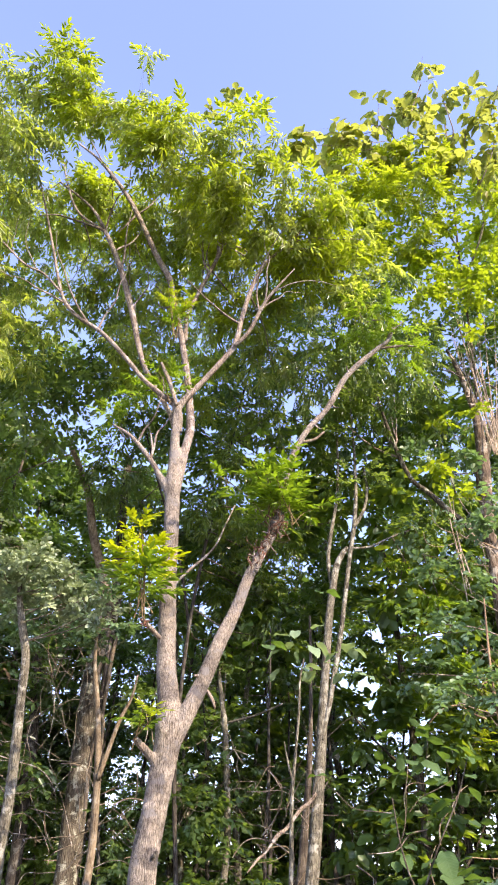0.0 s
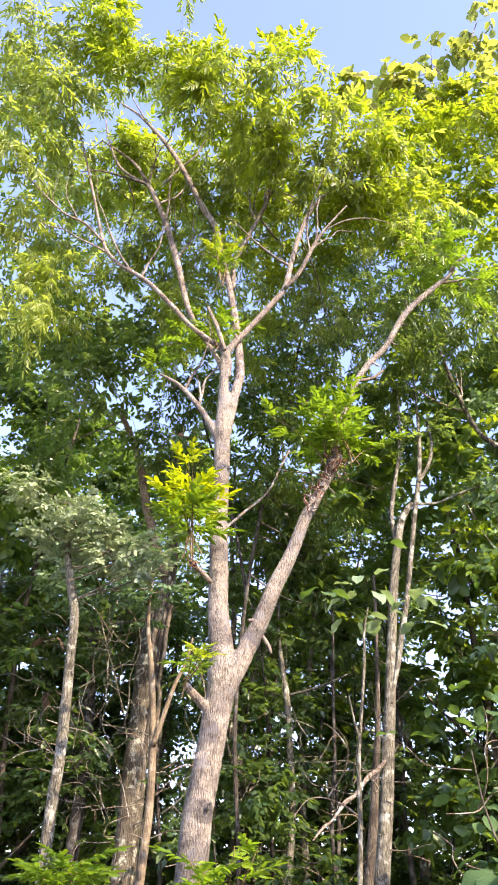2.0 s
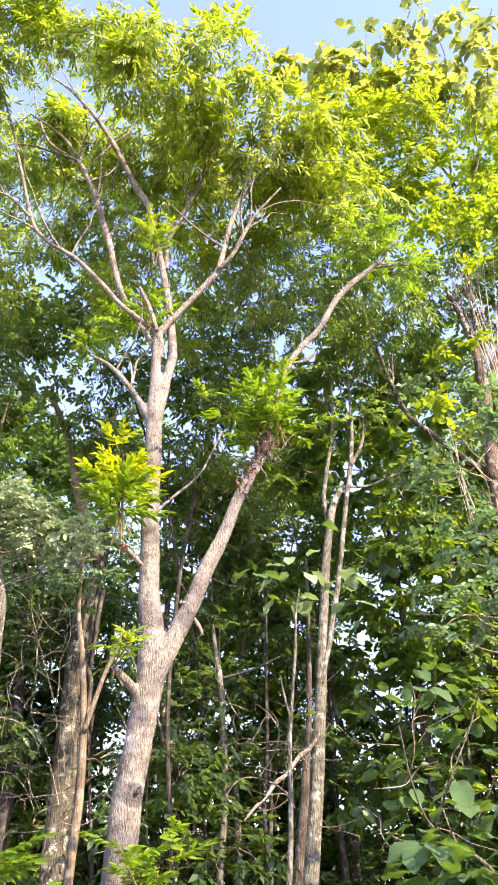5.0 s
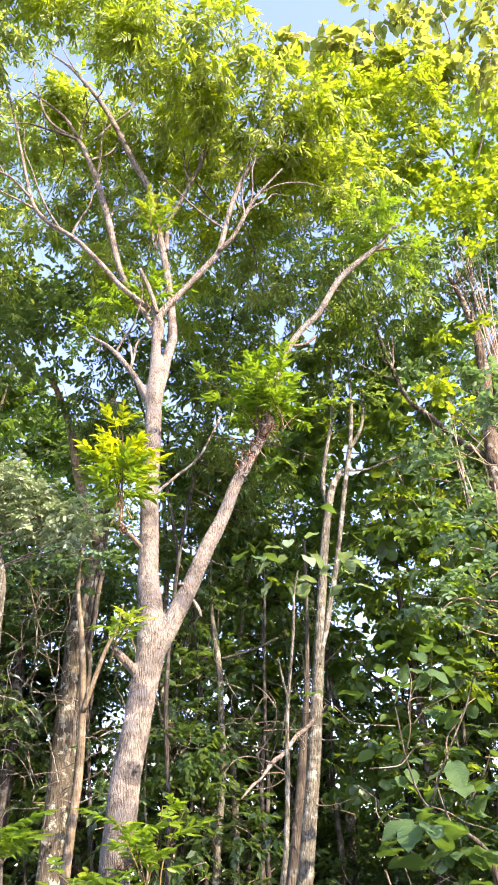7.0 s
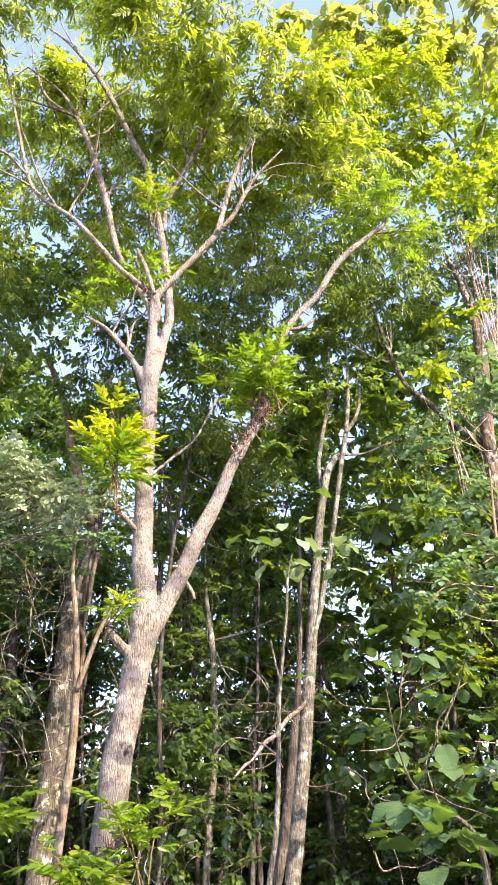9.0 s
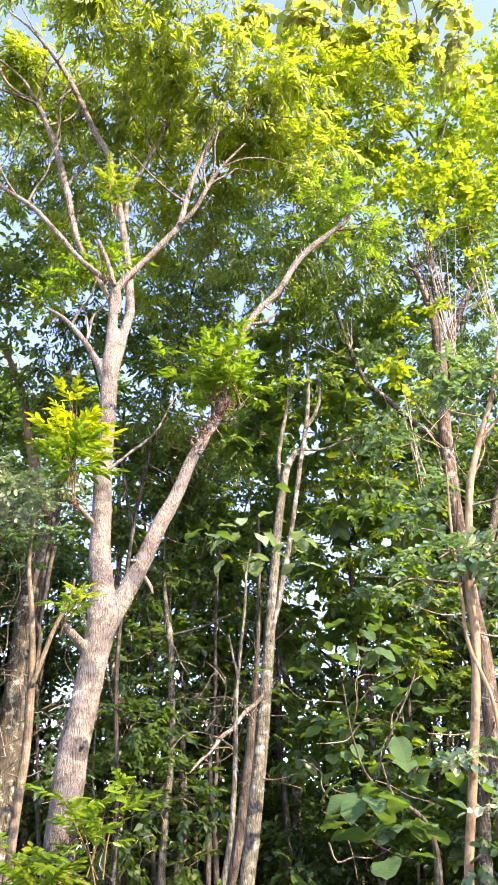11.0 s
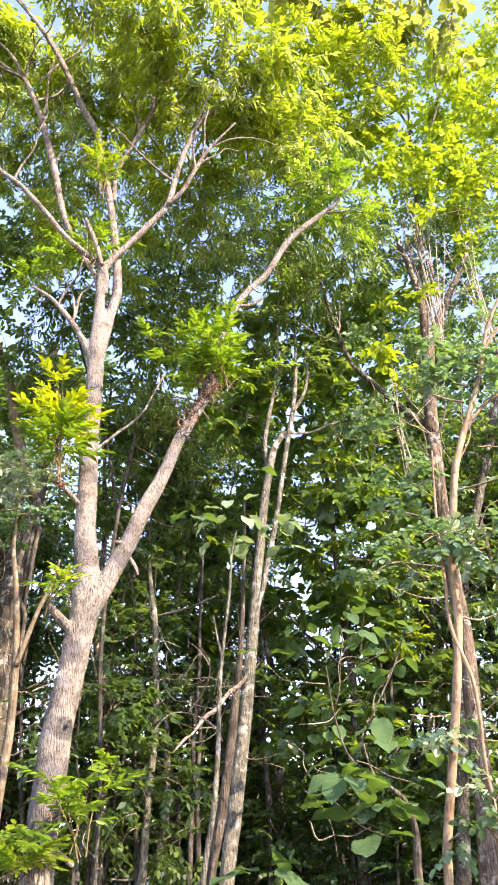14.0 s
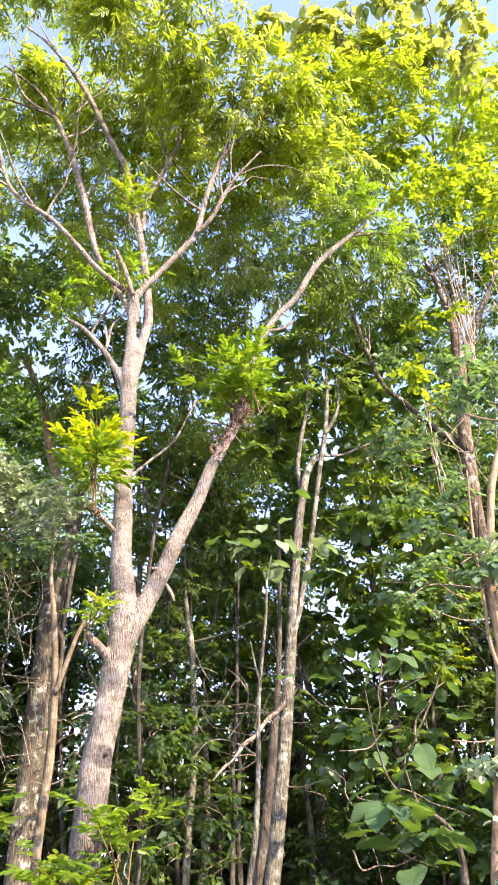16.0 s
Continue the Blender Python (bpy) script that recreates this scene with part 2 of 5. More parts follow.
def tube(path, sides=10, rough=0.06, rng=None):
    """Rings along a path, with an uneven outline, closed at both ends."""
    n = len(path)
    d = np.gradient(path[:, :3], axis=0)
    d /= np.linalg.norm(d, axis=1)[:, None] + 1e-9
    ref = np.array([1.0, 0.0, 0.0]) if abs(d[0][0]) < 0.8 else np.array([0.0, 1.0, 0.0])
    verts = []
    a = np.linspace(0, 2 * math.pi, sides, endpoint=False)
    lobes = rng.uniform(0, 6.28, 3)
    for i in range(n):
        u = ref - d[i] * np.dot(ref, d[i])
        u /= np.linalg.norm(u)
        w = np.cross(d[i], u)
        ref = u
        r = path[i, 3] * (1 + rough * (np.sin(2 * a + lobes[0]) + 0.6 * np.sin(3 * a + lobes[1] + i * 0.3)) + rng.normal(0, rough * 0.45, sides))
        verts.append(path[i, :3] + np.outer(np.cos(a) * r, u) + np.outer(np.sin(a) * r, w))
    verts = np.vstack(verts)
    i, k = np.meshgrid(np.arange(n - 1), np.arange(sides), indexing="ij")
    k2 = (k + 1) % sides
    quads = np.stack([i * sides + k, i * sides + k2, (i + 1) * sides + k2, (i + 1) * sides + k], -1).reshape(-1, 4)
    return verts, quads


def quads_mesh(name, verts, quads, mat, smooth=True):
    me = bpy.data.meshes.new(name)
    me.vertices.add(len(verts))
    me.vertices.foreach_set("co", np.ascontiguousarray(verts, dtype=np.float32).ravel())
    me.loops.add(len(quads) * 4)
    me.loops.foreach_set("vertex_index", np.ascontiguousarray(quads, dtype=np.int32).ravel())
    me.polygons.add(len(quads))
    me.polygons.foreach_set("loop_start", np.arange(0, len(quads) * 4, 4, dtype=np.int32))
    me.update(calc_edges=True)
    if smooth:
        me.polygons.foreach_set("use_smooth", np.ones(len(quads), dtype=bool))
    me.materials.append(mat)
    return me


def join(pieces):
    verts, quads, at = [], [], 0
    for v, q in pieces:
        verts.append(v)
        quads.append(q + at)
        at += len(v)
    return np.vstack(verts), np.vstack(quads)


BOUGHS, CLUMPS, GRAIN = {}, {}, np.random.default_rng(7)


def thing(name, x, y, label, category, group=""):
    ob = new(name)
    ob.empty_display_size = 0.3
    ob.location = (x, y, 0)
    BOUGHS[ob.name], CLUMPS[ob.name] = [], []
    return tagged(ob, label, category, group)


def part(name, me, parent, label=""):
    ob = new(name, me)
    ob.parent = parent
    base = parent
    while base:
        ob.location = ob.location - base.location
        base = base.parent
    return tagged(ob, label) if label else ob


def limb(tree, name, mat, pts, label="", sides=0, rough=0.05):
    """A trunk or limb of a tree; each point is x, y, z and the radius there."""
    path = smooth_path(pts, 12 if max(p[3] for p in pts) > 0.1 else 6)
    top = path[:, 3].max()
    sides = sides or (20 if top > 0.1 else 12 if top > 0.04 else 8)
    end = path[-1].copy()
    end[:3] += (path[-1] - path[-2])[:3] * 0.2
    end[3] = 0.0008
    start = path[0].copy()
    start[3] = 0.0008
    path = np.vstack([start, path, end])
    BOUGHS[tree.name].append(path)
    if top > 0.12:
        sides = 28
    v, q = tube(path, sides, rough, GRAIN)
    return part(name, quads_mesh(name, v, q, mat), tree, label)


COLLARS = []


def collar(pts):
    """A swelling where a limb leaves the trunk; weld() melts it into the bark."""
    path = smooth_path(pts, 5)
    ends = path[[0, -1]].copy()
    ends[:, 3] = 0.0008
    COLLARS.append(tube(np.vstack([ends[:1], path, ends[1:]]), 16, 0.03, GRAIN))


def weld(ob, fine=0.014):
    me = ob.data
    v = np.empty(len(me.vertices) * 3)
    me.vertices.foreach_get("co", v)
    q = np.array([list(p.vertices) for p in me.polygons])
    ob.data = quads_mesh("trunk", *join([(v.reshape(-1, 3), q)] + COLLARS), me.materials[0])
    blend = ob.modifiers.new("blend", "REMESH")
    blend.mode, blend.voxel_size, blend.use_smooth_shade = "VOXEL", fine, True
    ease = ob.modifiers.new("ease", "SMOOTH")
    ease.factor, ease.iterations = 0.5, 9


def ramify(tree, first, last, count, long, seed):
    """Crooked side branches off the upper half of some limbs, each a part."""
    rng = np.random.default_rng(seed)
    for path in list(BOUGHS[tree.name])[first:last]:
        for k in range(count):
            i = int(len(path) * rng.uniform(0.45, 0.92))
            p, w = path[i, :3].copy(), path[min(i + 2, len(path) - 1), :3] - path[i - 2, :3]
            w = w / (np.linalg.norm(w) + 1e-9) + rng.normal(0, 0.75, 3) + (0, 0, 0.35)
            r, step, pts = min(path[i, 3] * 0.55, 0.02), long * rng.uniform(0.6, 1.2) / 5, []
            for j in range(6):
                pts.append((*p, max(0.003, r * (1 - 0.16 * j))))
                w = w / np.linalg.norm(w) + rng.normal(0, 0.22, 3) + (0, 0, 0.08)
                p = p + w / np.linalg.norm(w) * step
            limb(tree, "branch", BARK_LIMB, pts, sides=6)


def lobe(tree, at, r):
    CLUMPS[tree.name].append((np.array(at), r))


def blade(length, width, peak=0.45, fold=0.25, droop=0.12):
    """One leaf blade along x, folded at its midrib: two quads; a high peak gives an oval."""
    w = width / 2
    if peak < 0.3:
        v = np.array([(0, 0, 0), (length * 0.38, -w, w * fold - droop * length * 0.3), (length, 0, -droop * length), (length * 0.34, w, w * fold - droop * length * 0.3)])
        return v, np.array([(0, 1, 2, 3)])
    if peak > 0.6:
        v = np.array([(0, 0, 0), (length * 0.2, -w * 0.85, w * fold), (length * 0.74, -w * 0.92, w * fold - droop * length * 0.5), (length, 0, -droop * length),
                      (length * 0.74, w * 0.92, w * fold - droop * length * 0.5), (length * 0.2, w * 0.85, w * fold)])
        return v, np.array([(0, 1, 2, 3), (0, 3, 4, 5)])
    v = np.array([(0, 0, 0), (length * peak * 0.62, -w * 0.95, w * fold), (length * (peak + 0.25), -w * 0.75, w * fold - droop * length * 0.5), (length, 0, -droop * length),
                  (length * (peak + 0.25), w * 0.75, w * fold - droop * length * 0.5), (length * peak * 0.62, w * 0.95, w * fold)])
    return v, np.array([(0, 1, 2, 3), (0, 3, 4, 5)])


def turn(v, yaw, pitch=0.0, roll=0.0):
    cy, sy, cp, sp, cr, sr = math.cos(yaw), math.sin(yaw), math.cos(pitch), math.sin(pitch), math.cos(roll), math.sin(roll)
    rx = np.array([(1, 0, 0), (0, cr, -sr), (0, sr, cr)])
    ry = np.array([(cp, 0, sp), (0, 1, 0), (-sp, 0, cp)])
    rz = np.array([(cy, -sy, 0), (sy, cy, 0), (0, 0, 1)])
    return v @ (rz @ ry @ rx).T


def pinnate(length, pairs, leaflet, width, droop, seed, peak=0.45, open_angle=1.05, end=True, hang=(-0.1, 0.6)):
    """A feathered leaf along x: leaflets in pairs on a drooping stalk."""
    rng, got = np.random.default_rng(seed), []
    sx = np.linspace(0, length, 5)
    sz = -droop * length * (sx / length) ** 2
    side = np.array([(0, 0.003, 0)])
    rail = np.stack([sx, 0 * sx, sz], 1)
    v = np.vstack([rail - side, rail + side])
    got.append((v, np.array([(i, i + 1, i + 6, i + 5) for i in range(4)])))
    for i in range(pairs):
        s = 0.16 + 0.84 * (i + 0.3) / pairs
        grown = leaflet * (0.75 + 0.4 * math.sin(math.pi * s)) * rng.uniform(0.85, 1.12)
        for hand in (-1, 1):
            b, q = blade(grown, width * rng.uniform(0.85, 1.15), peak, 0.3, rng.uniform(0.05, 0.3))
            b = turn(b, hand * (open_angle - 0.45 * s + rng.normal(0, 0.22)), rng.uniform(*hang), rng.normal(0, 0.5))
            got.append((b + (s * length + rng.normal(0, 0.005), 0, -droop * length * s * s), q))
    if end:
        b, q = blade(leaflet, width, peak, 0.3, 0.2)
        got.append((turn(b, rng.normal(0, 0.2), droop) + (length, 0, -droop * length), q))
    return join(got)


def sprig(length, count, leaf, width, seed, peak=0.5):
    """A leafy twig along x with single leaves by turns."""
    rng, got = np.random.default_rng(seed), []
    v = np.array([(0, -0.003, 0), (0, 0.003, 0), (length, 0.002, -0.08 * length), (length, -0.002, -0.08 * length)])
    got.append((v, np.array([(0, 3, 2, 1)])))
    for i in range(count):
        s = (i + 0.5) / count
        b, q = blade(leaf * rng.uniform(0.7, 1.15), width * rng.uniform(0.8, 1.15), peak, rng.uniform(0.1, 0.4), rng.uniform(0.05, 0.35))
        yaw = (1 if i % 2 else -1) * rng.uniform(0.4, 1.4) * (1 - 0.5 * s)
        got.append((turn(b, yaw, rng.uniform(-0.2, 0.6), rng.normal(0, 0.5)) + (s * length, 0, -0.08 * length * s), q))
    return join(got)


def strew(templates, at, ways, ups, sizes, rng):
    """Copies of leaf shapes, each along its way, face up; returned as one set of quads."""
    ways = ways / (np.linalg.norm(ways, axis=1)[:, None] + 1e-9)
    y = np.cross(ups, ways)
    y /= np.linalg.norm(y, axis=1)[:, None] + 1e-9
    z = np.cross(ways, y)
    axes = np.stack([ways, y, z], 1) * sizes[:, None, None]
    kind, got = rng.integers(0, len(templates), len(at)), []
    for k, (v, q) in enumerate(templates):
        pick = kind == k
        if not pick.any():
            continue
        w = np.einsum("vc,ncd->nvd", v, axes[pick]) + at[pick][:, None, :]
        n = len(w)
        got.append((w.reshape(-1, 3), (q[None] + (np.arange(n) * len(v))[:, None, None]).reshape(-1, 4)))
    return join(got)


def foliage(tree, templates, mat, shoots=60, per_shoot=5, size=1.0, droop=0.2, seed=1, name="crown", label="", twig_mat=None, fill=0.38, flat=0.85, only=None, keep=False, swell=1.0, every=3):
    """Leaves in all the lobes of a tree, with the branchlets that carry them."""
    rng = np.random.default_rng(seed)
    at, ways, ups, sizes, rods = [], [], [], [], []
    spine = np.vstack([p[2:] for p in BOUGHS[tree.name]])
    for centre, r in CLUMPS[tree.name]:
        if only and not only(centre):
            continue
        n, r = max(1, int(shoots * (r / 0.6) ** 2)), r * swell
        d = rng.normal(0, 1, (n, 3))
        d /= np.linalg.norm(d, axis=1)[:, None]
        s = r * rng.uniform(0.03, 1, n) ** fill
        p = centre + d * s[:, None] * (1, 1, flat)
        start = spine[np.argmin(((spine[:, :3] - centre) ** 2).sum(1) + 0.6 * np.maximum(0, spine[:, 2] - centre[2] + 0.2) ** 2)]
        if np.linalg.norm(start[:3] - centre) < 2.6:
            thick = min(start[3] * 0.6, 0.007 + 0.012 * r)
            bend = (start[:3] + centre) / 2 + rng.normal(0, 0.12, 3) * r + (0, 0, -0.1 * r)
            rods.append(tube(smooth_path([(*start[:3], thick), (*bend, thick * 0.8), (*centre, thick * 0.55)], 4), 6, 0.05, rng))
            for i in range(0, n, every):
                m = (centre + p[i]) / 2 + rng.normal(0, 0.08, 3) * r
                rods.append(tube(smooth_path([(*(centre + rng.normal(0, 0.05, 3)), thick * 0.4), (*m, thick * 0.3), (*p[i], 0.002)], 2), 4, 0.0, rng))
        for i in range(n):
            out = d[i] + rng.normal(0, 0.45, 3) + (0, 0, 0.25)
            out /= np.linalg.norm(out)
            k = rng.integers(max(2, per_shoot - 2), per_shoot + 2)
            spin = rng.uniform(0, 6.28) + np.arange(k) * 2.4
            ring = np.stack([np.cos(spin), np.sin(spin), np.zeros(k)], 1)
            w = out * 0.55 + ring * 0.85 + (0, 0, -droop)
            at.append(p[i] + out * rng.uniform(-0.04, 0.1, (k, 1)))
            ways.append(w + rng.normal(0, 0.15, (k, 3)))
            ups.append(rng.normal(0, 0.3, (k, 3)) + (0, 0, 1))
            sizes.append(size * rng.uniform(0.7, 1.2, k))
    v, q = strew(templates, np.vstack(at), np.vstack(ways), np.vstack(ups), np.concatenate(sizes), rng)
    got = tagged(part(name, quads_mesh(name, v, q, mat, False), tree, label), kind="stuff")
    if rods:
        v, q = join(rods)
        tagged(part("twig", quads_mesh("twig", v, q, twig_mat or TWIG), tree), kind="stuff")
    if not keep:
        CLUMPS[tree.name] = []
    return got


PINNATE = [pinnate(0.34, 5, 0.135, 0.036, d, k, hang=(0.1, 1.15)) for k, d in enumerate((0.15, 0.4, 0.7, 0.3, 0.55))]
PINNATE_FLAT = [pinnate(0.36, 6, 0.118, 0.042, d, 10 + k, hang=(-0.1, 0.5)) for k, d in enumerate((0.1, 0.3, 0.5))]
FRESH = [pinnate(0.38, 6, 0.125, 0.046, d, 30 + k) for k, d in enumerate((0.1, 0.25, 0.4))]
FERNY = [pinnate(0.3, 7, 0.085, 0.03, d, 20 + k) for k, d in enumerate((0.1, 0.3, 0.5))]
ROUNDED = [pinnate(0.21, 3, 0.078, 0.058, d, 40 + k, 0.7, 1.25) for k, d in enumerate((0.1, 0.25, 0.4))]
TEAKISH = [sprig(0.35, 5, 0.3, 0.19, 60 + k) for k in range(4)]
LEAFY_FAR = [sprig(0.38, 8, 0.12, 0.07, 180 + k, 0.2) for k in range(4)]
TEAK_FAR = [sprig(0.35, 5, 0.26, 0.17, 160 + k) for k in range(4)]
ROUND_FAR = [pinnate(0.2, 3, 0.065, 0.054, d, 140 + k, 0.2, 1.25) for k, d in enumerate((0.1, 0.25, 0.4))]
LEAFY = [sprig(0.38, 9, 0.11, 0.062, 80 + k) for k in range(4)]

# ---- ground ----
m, n, l = material("leaf_litter_soil")
o, p = n.new("ShaderNodeOutputMaterial"), n.new("ShaderNodeBsdfPrincipled")
geo = n.new("ShaderNodeNewGeometry")
big, small = n.new("ShaderNodeTexNoise"), n.new("ShaderNodeTexNoise")
big.inputs["Scale"].default_value, small.inputs["Scale"].default_value, small.inputs["Detail"].default_value = 0.35, 14, 8
l.new(geo.outputs["Position"], big.inputs["Vector"])
l.new(geo.outputs["Position"], small.inputs["Vector"])
c1 = ramp(n, [(0.35, (0.06, 0.09, 0.025)), (0.6, (0.16, 0.11, 0.06))])
c2 = ramp(n, [(0.35, (0.35, 0.35, 0.35)), (0.7, (1, 1, 1))])
l.new(big.outputs["Fac"], c1.inputs[0])
l.new(small.outputs["Fac"], c2.inputs[0])
mix = n.new("ShaderNodeMixRGB")
mix.blend_type, mix.inputs[0].default_value = "MULTIPLY", 1.0
l.new(c1.outputs[0], mix.inputs[1])
l.new(c2.outputs[0], mix.inputs[2])
l.new(mix.outputs[0], p.inputs["Base Color"])
p.inputs["Roughness"].default_value = 0.95
b = n.new("ShaderNodeBump")
b.inputs["Strength"].default_value = 0.6
l.new(small.outputs["Fac"], b.inputs["Height"])
l.new(b.outputs[0], p.inputs["Normal"])
l.new(p.outputs[0], o.inputs["Surface"])
LITTER = m
steps = np.concatenate([-np.geomspace(2000, 26, 14), np.linspace(-24, 24, 49), np.geomspace(26, 2000, 14)])
gx, gy = np.meshgrid(steps, steps, indexing="ij")
near = np.clip(1 - np.hypot(gx, gy) / 60, 0, 1)
gz = near * 0.05 * (np.sin(gx * 0.9 + 1) * np.cos(gy * 0.7) - 0.6)
i, k = np.meshgrid(np.arange(len(steps) - 1), np.arange(len(steps) - 1), indexing="ij")
w = len(steps)
gq = np.stack([i * w + k, (i + 1) * w + k, (i + 1) * w + k + 1, i * w + k + 1], -1).reshape(-1, 4)
ground = new("ground", quads_mesh("ground", np.stack([gx, gy, gz], -1).reshape(-1, 3), gq, LITTER))
tagged(ground, "brown soil with leaf litter and low weeds", "ground", kind="structure")

# ---- the tall pale tree ----
main = thing("tree", -1.2, 7.5, "tall pale-barked forked tree with feathery green leaves", "tree")
limb(main, "trunk", BARK, [(-1.00, 7.58, -0.12, 0.201), (-0.99, 7.59, 0.41, 0.143), (-0.98, 7.60, 1.16, 0.130), (-0.97, 7.61, 1.46, 0.129), (-0.95, 7.62, 1.84, 0.133), (-0.92, 7.64, 2.21, 0.129), (-0.86, 7.66, 2.61, 0.123), (-0.80, 7.70, 3.05, 0.131), (-0.78, 7.72, 3.30, 0.144), (-0.80, 7.74, 3.49, 0.120), (-0.86, 7.85, 3.93, 0.107), (-0.89, 7.95, 4.46, 0.101), (-0.92, 8.05, 5.03, 0.097), (-0.94, 8.20, 5.88, 0.097), (-0.96, 8.25, 6.34, 0.097), (-0.96, 8.30, 6.72, 0.079), (-0.98, 8.35, 7.09, 0.064), (-0.99, 8.40, 7.67, 0.053)])
collar([(-0.84, 7.66, 2.73, 0.072), (-0.81, 7.66, 2.92, 0.092), (-0.76, 7.67, 3.10, 0.094), (-0.69, 7.68, 3.26, 0.095), (-0.61, 7.70, 3.42, 0.089), (-0.55, 7.72, 3.57, 0.080)])
collar([(-0.95, 8.19, 5.75, 0.056), (-0.94, 8.23, 6.08, 0.070), (-0.91, 8.28, 6.45, 0.078), (-0.87, 8.34, 6.71, 0.070), (-0.84, 8.36, 6.93, 0.057)])
collar([(-0.93, 8.20, 5.80, 0.031), (-0.99, 8.22, 6.11, 0.048), (-1.08, 8.24, 6.35, 0.048), (-1.19, 8.26, 6.56, 0.033)])
collar([(-0.93, 8.34, 7.18, 0.042), (-0.95, 8.36, 7.51, 0.050), (-1.06, 8.37, 7.70, 0.047), (-1.23, 8.36, 7.84, 0.033)])
collar([(-0.98, 8.36, 7.18, 0.041), (-0.97, 8.38, 7.55, 0.049), (-0.88, 8.38, 7.75, 0.049), (-0.73, 8.37, 7.93, 0.032)])
collar([(-0.81, 7.62, 2.84, 0.034), (-0.89, 7.62, 2.96, 0.048), (-0.95, 7.58, 3.02, 0.036), (-0.99, 7.55, 3.06, 0.019)])
collar([(-0.90, 7.95, 4.64, 0.028), (-0.86, 7.95, 4.82, 0.029), (-0.80, 7.98, 4.93, 0.020), (-0.72, 8.00, 5.01, 0.009)])
collar([(-0.88, 7.62, 3.22, 0.015), (-0.83, 7.60, 3.22, 0.037), (-0.80, 7.60, 3.23, 0.037), (-0.78, 7.60, 3.24, 0.012)])
collar([(-0.90, 7.55, 2.13, 0.011), (-0.86, 7.55, 2.16, 0.038), (-0.83, 7.54, 2.18, 0.038), (-0.80, 7.53, 2.20, 0.011)])
collar([(-0.97, 7.56, 2.54, 0.012), (-0.94, 7.56, 2.57, 0.023), (-0.92, 7.56, 2.58, 0.009)])
collar([(-1.05, 7.52, 1.40, 0.042), (-0.96, 7.50, 1.31, 0.071), (-0.90, 7.50, 1.23, 0.050), (-0.83, 7.50, 1.17, 0.021)])
weld(main.children[0])
limb(main, "limb", BARK, [(-0.70, 7.69, 3.23, 0.050), (-0.66, 7.70, 3.33, 0.071), (-0.61, 7.70, 3.42, 0.079), (-0.55, 7.72, 3.55, 0.085), (-0.47, 7.75, 3.74, 0.081), (-0.32, 7.78, 4.13, 0.076), (-0.15, 7.81, 4.50, 0.067), (-0.01, 7.84, 4.90, 0.060), (0.08, 7.86, 5.08, 0.055)], label="heavy pale limb forking from the trunk")
limb(main, "limb", BARK, [(0.03, 7.85, 4.98, 0.058), (0.14, 7.87, 5.21, 0.053), (0.31, 7.90, 5.57, 0.048), (0.46, 8.00, 6.31, 0.048), (0.60, 8.05, 6.74, 0.039), (0.79, 8.10, 7.10, 0.037), (1.04, 8.18, 7.45, 0.038), (1.35, 8.24, 8.05, 0.040), (1.79, 8.26, 8.52, 0.033), (1.96, 8.22, 8.65, 0.030), (2.09, 8.26, 8.93, 0.027), (2.26, 8.30, 9.10, 0.015)])
limb(main, "knot", BARK_BROWN, [(0.21, 7.88, 5.36, 0.030), (0.26, 7.88, 5.47, 0.060), (0.31, 7.87, 5.58, 0.072), (0.36, 7.87, 5.67, 0.061), (0.39, 7.86, 5.74, 0.024)], label="dark swollen knot under young shoots")
limb(main, "knot", BARK_BROWN, [(-1.04, 7.50, 4.23, 0.018), (-1.07, 7.47, 4.26, 0.029), (-1.10, 7.45, 4.30, 0.021)])
limb(main, "knot", BARK_BROWN, [(-0.94, 7.49, 1.18, 0.054), (-0.94, 7.49, 1.27, 0.062), (-0.95, 7.48, 1.34, 0.038)])
limb(main, "limb", BARK_LIMB, [(-0.92, 8.30, 6.49, 0.045), (-0.87, 8.35, 6.74, 0.054), (-0.83, 8.35, 6.94, 0.058), (-0.79, 8.40, 7.26, 0.059), (-0.82, 8.45, 7.71, 0.052), (-0.89, 8.50, 8.32, 0.047), (-1.02, 8.55, 9.09, 0.046), (-1.15, 8.60, 9.66, 0.047), (-1.25, 8.65, 10.28, 0.049), (-1.46, 8.70, 10.78, 0.046), (-1.66, 8.75, 11.31, 0.044), (-1.89, 8.80, 11.93, 0.041), (-2.10, 8.85, 12.44, 0.039), (-2.39, 8.90, 13.02, 0.032), (-2.81, 8.95, 13.72, 0.024), (-3.24, 9.00, 14.25, 0.016)])
limb(main, "limb", BARK_LIMB, [(-0.94, 8.38, 7.67, 0.028), (-0.86, 8.37, 7.76, 0.036), (-0.63, 8.36, 8.06, 0.040), (-0.33, 8.36, 8.49, 0.041), (-0.20, 8.35, 8.71, 0.041), (-0.09, 8.34, 9.28, 0.036), (0.03, 8.33, 9.76, 0.034), (0.18, 8.32, 10.19, 0.031), (0.35, 8.32, 10.45, 0.024), (0.70, 8.31, 10.83, 0.018), (1.04, 8.30, 11.36, 0.011)])
limb(main, "limb", BARK_LIMB, [(-0.21, 8.30, 8.63, 0.028), (-0.01, 8.22, 8.82, 0.028), (0.18, 8.15, 9.21, 0.026), (0.34, 8.07, 9.45, 0.020), (0.67, 8.00, 9.86, 0.009)])
